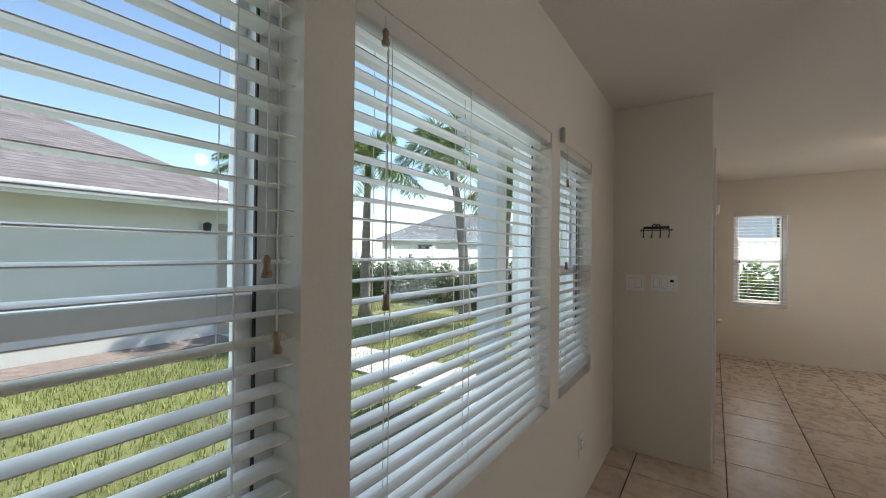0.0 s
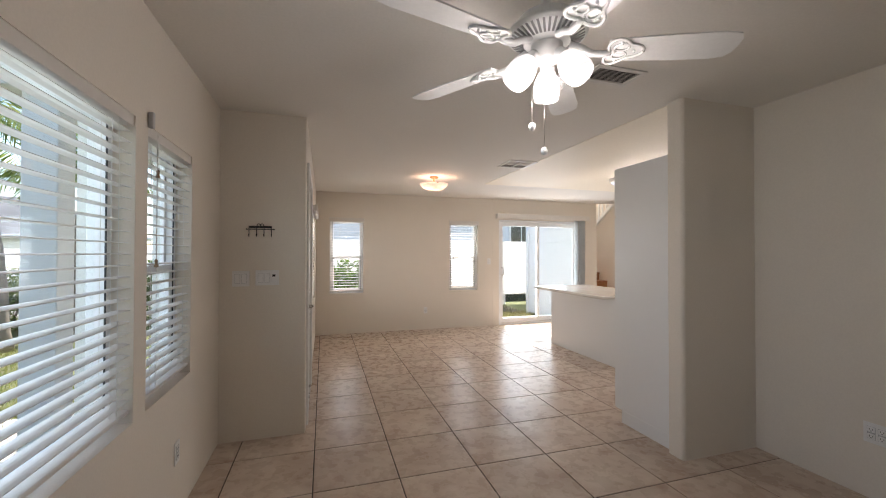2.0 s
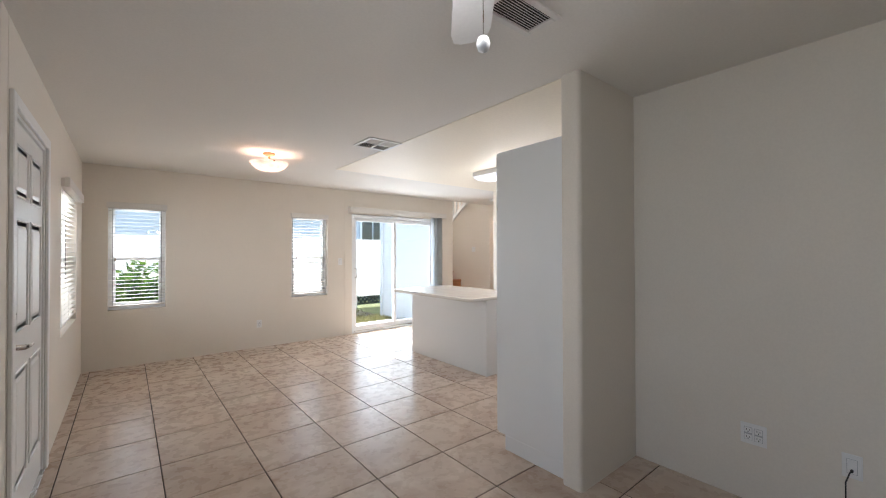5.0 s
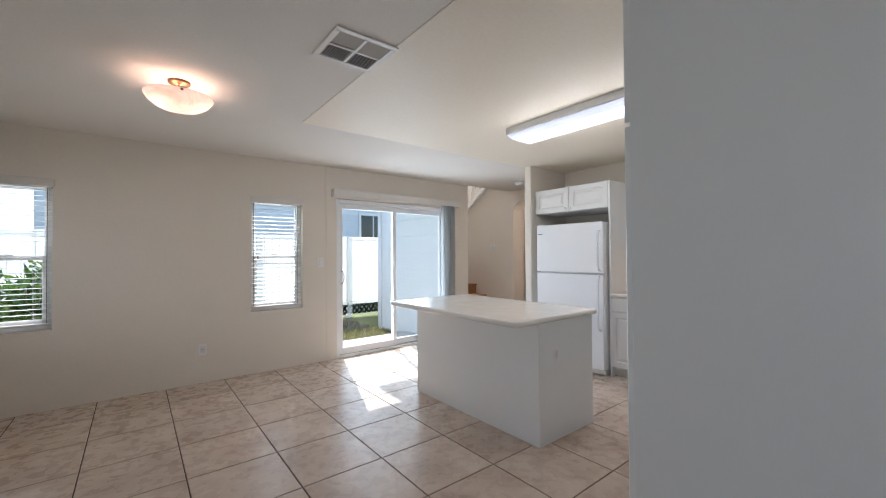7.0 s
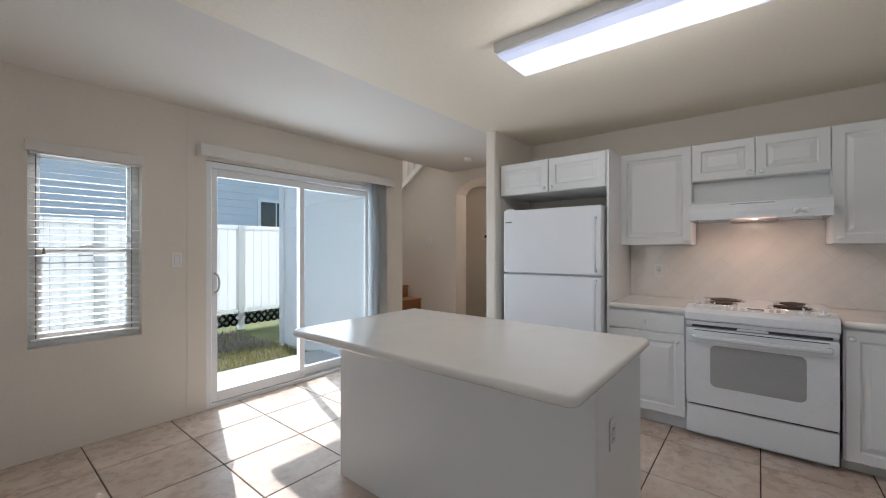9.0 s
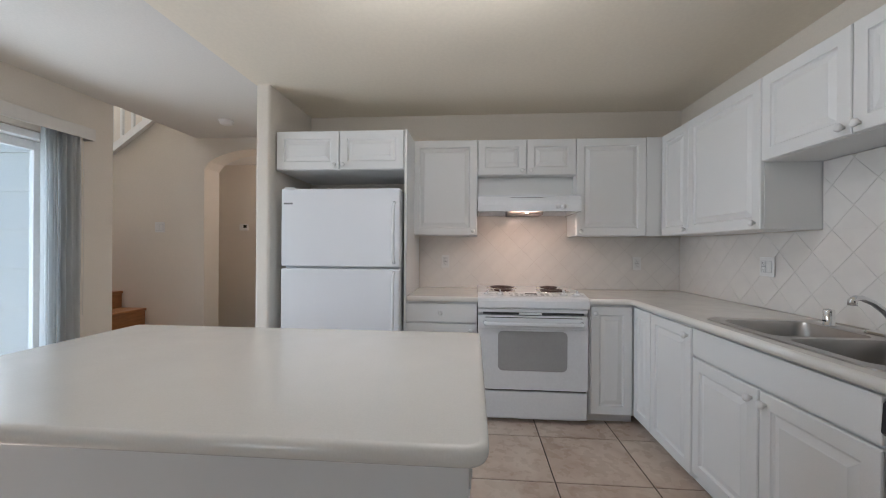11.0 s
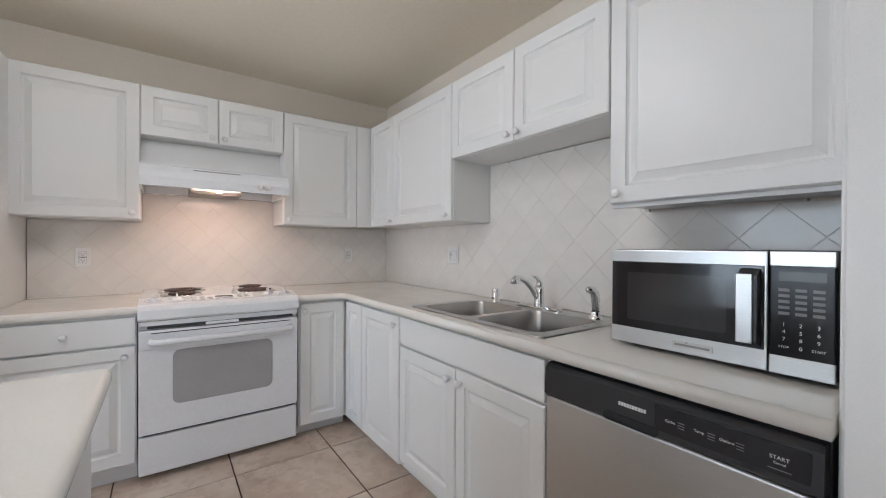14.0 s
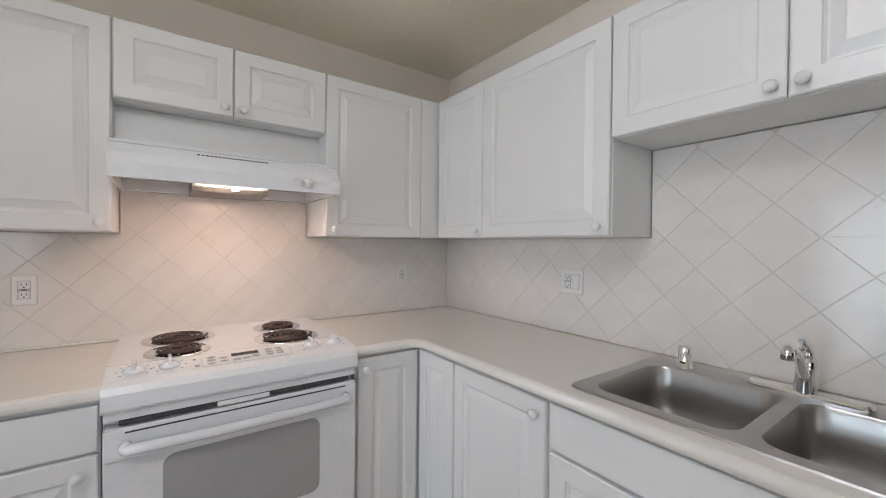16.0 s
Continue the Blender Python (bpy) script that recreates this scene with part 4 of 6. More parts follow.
def microwave():
    m = thing("microwave", (5.137, 3.462, CT), FW, "stainless and black countertop microwave oven", "microwave")
    w, h, d = 0.515, 0.300, 0.36
    zb = 0.012
    part("body", bx(0.0, w, 0.012, d, zb, h, 0.004), BLACK, m)
    door = part("door", bx(0.0, 0.398, -0.010, 0.012, zb + 0.001, h - 0.001, 0.003), STEEL, m, "steel-framed door")
    part("door_glass", bx(0.004, 0.392, -0.0125, -0.006, zb + 0.050, h - 0.036, 0.002), BLACKGLASS, door, "black door glass")
    part("window_screen", extrude_poly(rrect(0.055, 0.315, zb + 0.075, h - 0.068, 0.008), -0.0135, -0.012), MWGLASS, door, "dark perforated window")
    hd = part("door_handle", extrude_poly([(-0.010, zb + 0.055), (-0.040, zb + 0.070), (-0.040, h - 0.060), (-0.010, h - 0.042)], 0.345, 0.385, None, "yz"), BLACK, door)
    part("handle_face", bx(0.344, 0.378, -0.0455, -0.0402, zb + 0.066, h - 0.056, 0.002), STEEL, hd, "steel handle face")
    part("brand_plate", extrude_poly(rrect(0.185, 0.285, zb + 0.016, zb + 0.034, 0.004), -0.0125, -0.009), NICKEL, door)
    part("brand_bar", bx(0.192, 0.278, -0.0135, -0.012, zb + 0.022, zb + 0.028), GREYINK, door)
    cp = part("control_panel", bx(0.401, w, -0.010, 0.012, zb + 0.001, h - 0.001, 0.003), KEYGLASS, m, "black keypad panel with steel edges")
    part("panel_trim", bx(0.401, w, -0.0115, 0.0, zb + 0.001, zb + 0.044, 0.002), STEEL, cp)
    part("panel_trim", bx(0.401, w, -0.0115, 0.0, h - 0.036, h - 0.001, 0.002), STEEL, cp)
    for j, row in enumerate(("789", "456", "123")):
        for i, ch in enumerate(row):
            lettering(ch, 0.012, (0.428 + i * 0.030, -0.0105, 0.092 + j * 0.017), LIGHTINK, cp, "digit")
    lettering("0", 0.012, (0.458, -0.0105, 0.074), LIGHTINK, cp, "digit")
    lettering("STOP", 0.008, (0.428, -0.0105, 0.075), LIGHTINK, cp)
    lettering("START", 0.008, (0.488, -0.0105, 0.075), LIGHTINK, cp)
    for j in range(5):
        for i in range(3):
            part("key", bx(0.418 + i * 0.030, 0.438 + i * 0.030, -0.0112, -0.009, 0.152 + j * 0.0135, 0.159 + j * 0.0135), GREYINK, cp)
    part("display", bx(0.418, 0.500, -0.0108, -0.009, 0.230, 0.252), SCREEN, cp)
    for x in (0.05, w - 0.05):
        for y in (0.05, d - 0.05):
            part("foot", lathe([(0.014, 0.0), (0.014, zb + 0.001)], 12, (x, y, 0), cap=True), BLACK, m)


microwave()


def sink():
    s = thing("sink", ((SX0 + SX1) / 2, (SY0 + SY1) / 2, CT), 0, "double-bowl stainless steel sink set in the countertop", "sink")
    cx, cy = (SX0 + SX1) / 2, (SY0 + SY1) / 2
    x0, x1, y0, y1 = SX0 - cx, SX1 - cx, SY0 - cy, SY1 - cy
    bowls = [(x0 + 0.05, -0.018, y0 + 0.100, y1 - 0.040), (0.018, x1 - 0.05, y0 + 0.100, y1 - 0.040)]
    bm = bmesh.new()
    zt = 0.005
    outer = rrect(x0, x1, y0, y1, 0.03, 5)
    lip = [[bm.verts.new((x * k, y * k, z)) for x, y in outer] for k, z in ((1.0, 0.0005), (0.997, zt), (0.985, zt + 0.0015))]
    n = len(outer)
    for a, b in zip(lip, lip[1:]):
        for k in range(n):
            bm.faces.new((a[k], a[(k + 1) % n], b[(k + 1) % n], b[k])).smooth = True
    es = [bm.edges.get((lip[-1][k], lip[-1][(k + 1) % n])) for k in range(n)]
    for b0, b1, c0, c1 in bowls:
        ring = [bm.verts.new((x, y, zt + 0.0015)) for x, y in rrect(b0, b1, c0, c1, 0.055, 6)]
        m = len(ring)
        for k in range(m):
            es.append(bm.edges.new((ring[k], ring[(k + 1) % m])))
    bmesh.ops.triangle_fill(bm, use_beauty=True, edges=es)
    bmesh.ops.recalc_face_normals(bm, faces=bm.faces[:])
    part("rim", bm, STEEL_SINK, s, "brushed steel rim")
    for b0, b1, c0, c1 in bowls:
        rings = []
        for ins, z, r in ((0.0, zt + 0.0015, 0.055), (0.005, -0.004, 0.055), (0.010, -0.09, 0.056), (0.016, -0.145, 0.058), (0.034, -0.168, 0.06), (0.075, -0.176, 0.05), (0.12, -0.178, 0.03)):
            rings.append([(x, y, z) for x, y in rrect(b0 + ins, b1 - ins, c0 + ins, c1 - ins, min(r, 0.06), 6)])
        bowl = part("bowl", loft(rings, None, cap0=False, smooth=True), STEEL_SINK, s)
        mx, my = (b0 + b1) / 2, (c0 + c1) / 2
        part("drain", lathe([(0.045, -0.1775), (0.043, -0.174), (0.034, -0.1745), (0.03, -0.177), (0.0005, -0.177)], 24, (mx, my, 0)), CHROME, bowl)
    f = thing("faucet", (5.704, SY0 + 0.054, CT + 0.0065), FW, "chrome single-lever kitchen faucet on the sink rim", "faucet")
    part("base_plate", loft([[(x, y, z) for x, y in rrect(-0.133 + i, 0.133 - i, -0.028 + i, 0.028 - i, 0.026 - i)] for i, z in ((0, 0), (0, 0.008), (0.006, 0.015))]), CHROME, f)
    part("column", lathe([(0.026, 0.012), (0.025, 0.03), (0.023, 0.075), (0.024, 0.095), (0.020, 0.108), (0.0005, 0.112)], 20), CHROME, f)
    sp = [(0, 0, 0.040), (0.0, -0.025, 0.070), (0.0, -0.06, 0.108), (0.0, -0.100, 0.140), (0.0, -0.140, 0.158), (0.0, -0.164, 0.158), (0.0, -0.174, 0.148), (0.0, -0.175, 0.130)]
    part("spout", tube(sp, [0.016, 0.014, 0.012, 0.011, 0.011, 0.012, 0.0145, 0.0145], 12), CHROME, f)
    part("lever", tube([(0, 0, 0.100), (0, 0.004, 0.122), (0, -0.004, 0.142), (0, -0.026, 0.156), (0, -0.048, 0.160)], [0.020, 0.017, 0.011, 0.0075, 0.006], 10), CHROME, f)
    g = thing("air_gap_cap", (6.012, SY0 + 0.052, CT + 0.0065), 0, "chrome dishwasher air gap cap on the sink rim", "air gap")
    part("cap", lathe([(0.025, 0.0), (0.025, 0.003), (0.0215, 0.004), (0.0215, 0.064), (0.019, 0.072), (0.0005, 0.074)], 18), CHROME, g)
    part("slot", bx(-0.008, 0.008, 0.0200, 0.0222, 0.018, 0.023), RUBBER, g)
    y = thing("sprayer", (5.395, SY0 + 0.06, CT + 0.0065), FW, "chrome side sprayer in its holder", "sprayer")
    part("holder", lathe([(0.030, 0.0), (0.028, 0.008), (0.018, 0.014), (0.018, 0.030)], 18), CHROME, y)
    part("handle", tube([(0, 0, 0.02), (0, 0, 0.06), (0, -0.004, 0.095), (0, -0.022, 0.120), (0, -0.046, 0.124), (0, -0.056, 0.122), (0, -0.060, 0.120)], [0.014, 0.016, 0.017, 0.017, 0.015, 0.011, 0.003], 12), CHROME, y)
    part("trigger", tube([(0, 0.010, 0.115), (0, 0.022, 0.095), (0, 0.024, 0.07)], 0.005, 8), CHROME, y)


sink()


# ---- island ----
def island():
    ix0, ix1, iy0, iy1 = 5.055, 5.715, 4.785, 6.235
    b = thing("kitchen_island", (ix0, iy0, 0), 0, "white panelled kitchen island with an off-white overhanging top", "kitchen island")
    part("side_panel", bx(0.0, 0.018, 0.0, iy1 - iy0, 0.0, 0.842, 0.002), WHITE, b)
    part("end_panel", bx(0.0185, ix1 - ix0, 0.0, 0.018, 0.0, 0.842, 0.002), WHITE, b)
    part("end_panel", bx(0.0185, ix1 - ix0, iy1 - iy0 - 0.018, iy1 - iy0, 0.0, 0.842, 0.002), WHITE, b)
    part("body", box(bx(0.0185, ix1 - ix0 - 0.02, 0.0185, iy1 - iy0 - 0.0185, 0.1, 0.842), 0.0185, ix1 - ix0 - 0.08, 0.0185, iy1 - iy0 - 0.0185, 0.0, 0.1), WHITE, b)
    pts = round_plan([(4.768 - ix0, 4.745 - iy0), (5.735 - ix0, 4.745 - iy0), (5.735 - ix0, 6.285 - iy0), (4.768 - ix0, 6.285 - iy0)], (0.05, 0.03, 0.03, 0.05))
    part("countertop", bull(pts, 0.845, 0.885, 0.017), COUNTER, b, "off-white countertop with rounded edge")


island()


# ---- switches, outlets ----
def outlet(at, rz, label, gangs=("outlet",), group="wall plates"):
    """A wall plate; gangs are outlet, rocker, gfci or panel."""
    w = 0.070 + 0.046 * (len(gangs) - 1)
    o = thing("wall_plate", at, rz, label, "wall plate", group)
    part("plate", bx(-w / 2, w / 2, -0.006, 0.0, -0.057, 0.057, 0.003), PLATE, o)
    for i, g in enumerate(gangs):
        x = (i - (len(gangs) - 1) / 2) * 0.046
        if g == "rocker":
            part("rocker", bx(x - 0.0165, x + 0.0165, -0.0095, -0.005, -0.033, 0.033, 0.002), PLATE, o)
            part("shadow_gap", bx(x - 0.0185, x + 0.0185, -0.0066, -0.005, -0.035, 0.035), PADGREY, o)
        elif g == "panel":
            part("keypad", bx(x - 0.0165, x + 0.0165, -0.010, -0.005, -0.033, 0.033, 0.002), PLATE, o)
            part("display", bx(x - 0.011, x + 0.011, -0.0112, -0.009, 0.008, 0.024), SCREEN, o)
        else:
            part("shadow_gap", bx(x - 0.0185, x + 0.0185, -0.0066, -0.005, -0.035, 0.035), PADGREY, o)
            for z in (-0.019, 0.019):
                f = part("socket", bx(x - 0.0165, x + 0.0165, -0.0085, -0.005, z - 0.0145, z + 0.0145, 0.004), PLATE, o)
                part("slot", box(bx(x - 0.008, x - 0.0055, -0.0092, -0.006, z - 0.002, z + 0.007), x + 0.0055, x + 0.008, -0.0092, -0.006, z - 0.002, z + 0.006), RUBBER, f)
                part("ground_hole", lathe([(0.0028, 0), (0.0028, 0.0012)], 10, (x, -0.0080, z - 0.008), Matrix.Rotation(radians(90), 4, 'X'), cap=True), RUBBER, f)
            if g == "gfci":
                part("reset_button", bx(x - 0.007, x + 0.007, -0.0098, -0.006, -0.003, 0.003), GREYINK, o)
    return o


outlet((XS - 0.0135, 5.030, 1.122), SW, "white outlet plate on the tiled backsplash", ("gfci",))
outlet((XS - 0.0135, 3.390, 1.118), SW, "white outlet plate on the tiled backsplash", ("outlet",))
outlet((6.545, YS + 0.0135, 1.140), FW, "white outlet and rocker plate on the tiled backsplash", ("outlet", "rocker"))
outlet((3.46, YN, 0.345), 0, "white outlet plate low on the cream wall", ("outlet",))
outlet((4.715, YN, 1.23), 0, "white rocker switch plate beside the sliding door", ("rocker",))
outlet((5.245, 4.785, 0.60), 0, "white outlet plate on the island's end panel", ("outlet",))
outlet((1.099, YP, 1.19), 0, "white double rocker switch plate on the return wall", ("rocker", "rocker"))
outlet((1.278, YP, 1.195), 0, "white triple plate with a small dark display", ("rocker", "rocker", "panel"))
outlet((XW, 3.29, 0.345), 90, "white outlet plate under the blind-covered window", ("outlet",))
outlet((XE, 2.325, 0.372), SW, "white double outlet plate low on the wall", ("outlet", "outlet"))
outlet((XE, 1.95, 0.355), SW, "white cable plate low on the wall", ("rocker",))
outlet((XH, 8.25, 1.45), SW, "white double rocker plate in the stair hall", ("rocker", "rocker"))
th = thing("thermostat", (9.2, 7.915, 1.51), SW, "small white thermostat beyond the arch", "thermostat")
part("case", bx(-0.06, 0.06, -0.025, 0.0, -0.045, 0.045, 0.006), PLATE, th)
part("display", bx(0.0, 0.045, -0.027, -0.024, -0.01, 0.03), SCREEN, th)

pf = thing("wall_picture", (9.2, 7.745, 1.094), SW, "dark framed picture on the wall beyond the arch", "picture")
part("frame", box(box(box(bx(0.0, 0.42, -0.022, 0.0, 0.0, 0.03, 0.003, 1), 0.0, 0.42, -0.022, 0.0, 0.618, 0.648, 0.003, 1), 0.0, 0.03, -0.022, 0.0, 0.03, 0.618, 0.003, 1), 0.39, 0.42, -0.022, 0.0, 0.03, 0.618, 0.003, 1), BRONZE, pf)
part("canvas", bx(0.03, 0.39, -0.012, 0.0, 0.03, 0.618), OLIVE, pf, "dark olive-brown canvas")


# ---- windows and blinds ----
def window(name, at, rz, w, h, label, hung=True):
    """A single-hung vinyl window in an opening; x along the wall, y outwards."""
    o = thing(name, at, rz, label, "window", "", "structure")
    f = 0.042
    fr = bmesh.new()
    for a in ((0, f, 0, h), (w - f, w, 0, h), (f, w - f, 0, f), (f, w - f, h - f, h)):
        box(fr, a[0], a[1], 0.078, 0.140, a[2], a[3], 0.003, 1)
    part("window_frame", fr, VINYL, o)
    gk = bmesh.new()
    for a in ((f - 0.001, f + 0.003, f, h - f), (w - f - 0.003, w - f + 0.001, f, h - f)):
        box(gk, a[0], a[1], 0.074, 0.0795, a[2], a[3])
    part("gasket", gk, RUBBER, o, "dark glazing gasket")
    if not hung:
        g = part("pane", bx(f, w - f, 0.108, 0.112, f, h - f), GLASS, o)
        g.visible_shadow = False
        return o
    mid = h * 0.485
    s = bmesh.new()
    for a in ((f, f + 0.030, f, mid + 0.018), (w - f - 0.030, w - f, f, mid + 0.018), (f + 0.030, w - f - 0.030, f, f + 0.038), (f + 0.030, w - f - 0.030, mid - 0.020, mid + 0.018)):
        box(s, a[0], a[1], 0.084, 0.108, a[2], a[3], 0.002, 1)
    ls = part("lower_sash", s, VINYL, o)
    part("sash_lock", box(bx(w / 2 - 0.045, w / 2 + 0.045, 0.070, 0.090, mid + 0.0185, mid + 0.030, 0.004), w / 2 - 0.01, w / 2 + 0.03, 0.062, 0.078, mid + 0.022, mid + 0.034, 0.004), VINYL, ls)
    s = bmesh.new()
    for a in ((f, f + 0.022, mid - 0.02, h - f), (w - f - 0.022, w - f, mid - 0.02, h - f), (f + 0.022, w - f - 0.022, h - f - 0.022, h - f), (f + 0.022, w - f - 0.022, mid - 0.020, mid + 0.012)):
        box(s, a[0], a[1], 0.112, 0.134, a[2], a[3], 0.002, 1)
    part("upper_sash", s, VINYL, o)
    for z0, z1, y in ((f + 0.038, mid - 0.02, 0.096), (mid + 0.012, h - f - 0.022, 0.123)):
        g = part("pane", bx(f + 0.022, w - f - 0.022, y - 0.002, y + 0.002, z0, z1), GLASS, o)
        g.visible_shadow = False
    return o


def blind(at, rz, w, h, label, tilt=0.0, cords=(0.12, 0.5, 0.88), tassels=(), valance=0.0, pitch=0.0445, holes=False):
    b = thing("window_blind", at, rz, label, "window blind", "white window blinds")
    y = 0.033
    part("headrail", bx(0.006, w - 0.006, 0.004, 0.060, h - 0.050, h - 0.002, 0.003), SLAT, b)
    if valance:
        part("valance", bx(-valance, w + valance, -0.020, 0.003, h - 0.042, h + 0.028, 0.005), SLAT, b)
    me = None
    n = int((h - 0.095) / pitch)
    sag = random.Random(int(w * 1000) + int(at[1] * 10))
    for i in range(n):
        z = h - 0.072 - i * pitch
        if me is None:
            bm = bmesh.new()
            prof = [(-0.025, 0.0), (-0.012, 0.0022), (0.0, 0.003), (0.012, 0.0022), (0.025, 0.0), (0.025, -0.0022), (0.0, 0.0006), (-0.025, -0.0022)]
            cuts = [0.010] + [c * w + e for c in (cords if holes else ()) for e in (-0.008, 0.008)] + [w - 0.010]
            for k in range(len(cuts) - 1):
                if k % 2 == 0:
                    extrude_poly(prof, cuts[k], cuts[k + 1], bm, "yz")
                else:
                    for q in ([(-0.025, 0.0), (-0.008, 0.0026), (-0.008, -0.0002), (-0.025, -0.0022)], [(0.008, 0.0026), (0.025, 0.0), (0.025, -0.0022), (0.008, -0.0002)]):
                        extrude_poly(q, cuts[k], cuts[k + 1], bm, "yz")
            me = mesh_of("slat", bm, SLAT)
        s = new("slat", me)
        s.parent = b
        s.location = (sag.uniform(-0.001, 0.001), y, z)
        s.rotation_euler = (radians(tilt + sag.uniform(-1.5, 1.5)), 0, radians(sag.uniform(-0.06, 0.06)))
    part("bottom_rail", bx(0.010, w - 0.010, y - 0.025, y + 0.025, h - 0.072 - n * pitch - 0.008, h - 0.072 - n * pitch + 0.008, 0.004), SLAT, b)
    zb = h - 0.072 - n * pitch
    for c in cords:
        bm = bmesh.new()
        for dy in (-0.028, 0.028):
            box(bm, c * w - 0.0008, c * w + 0.0008, y + dy - 0.0008, y + dy + 0.0008, zb, h - 0.05)
        part("ladder_cord", bm, CORD, b)
        part("lift_cord", bx(c * w + 0.012, c * w + 0.0136, y - 0.001, y + 0.001, zb, h - 0.05), CORD, b)
    for x, z in tassels:
        t = part("pull_cord", bx(x - 0.0008, x + 0.0008, -0.014, -0.0124, z + 0.02, h - 0.03), CORD, b)
        part("tassel", lathe([(0.0035, 0.030), (0.0075, 0.024), (0.0055, 0.010), (0.0095, 0.0), (0.0085, -0.006), (0.0005, -0.007)], 12, (x, -0.0132, z)), TASSEL, t, "small wooden tassel")
    return b


BL_W = "white two-inch slat blind, lowered and open"
for nm, y0, y1, tas in (("window_1", 0.36, 1.510, ((1.075, 0.655), (1.095, 0.53))), ("window_2", 1.628, 2.80, ((0.075, 1.145), (0.085, 0.57))), ("window_3", 2.915, 3.50, ((0.06, 0.62), (0.07, 1.02)))):
    window(nm, (XW, y0, 0.70), 90, y1 - y0, 1.23, "white vinyl picture window behind a blind" if nm == "window_2" else "white vinyl single-hung window behind a blind", nm != "window_2")
    blind((XW, y0, 0.70), 90, y1 - y0, 1.235, BL_W, 2.0, tassels=tas, cords=(0.10, 0.40, 0.90) if y1 - y0 > 1 else (0.2, 0.8))
part("valance_clip", bx(-0.012, 0.010, -0.024, -0.002, 1.215, 1.285, 0.005), PADGREY, scene.objects["window_blind.002"], "grey plastic valance clip")
for nm, x0, x1 in (("window_4", 1.778, 2.345), ("window_5", 3.922, 4.497)):
    window(nm, (x0, YN, 0.688), 0, x1 - x0, 1.282, "white vinyl single-hung window behind a blind")
    blind((x0, YN, 0.688), 0, x1 - x0, 1.277, "white slat blind with a valance, lowered and open", 1.0 if x0 < 3 else 8.0, cords=(0.28, 0.79), valance=0.012, tassels=((0.07, 0.60),), holes=x0 > 3)
window("window_6", (XD, 6.05, 0.70), 90, 1.20, 1.25, "white vinyl window beside the front door")
blind((XD, 6.05, 0.70), 90, 1.20, 1.25, "white slat blind with a projecting valance beside the door", 4.0, valance=0.03, cords=(0.1, 0.5, 0.9))
part("valance_return", bx(-0.03, 1.23, -0.055, -0.0205, 1.205, 1.285, 0.004), SLAT, scene.objects["window_blind.005"])
window("window_7", (7.3, 9.85, 2.6), 0, 0.75, 1.4, "white vinyl window high in the stairwell")


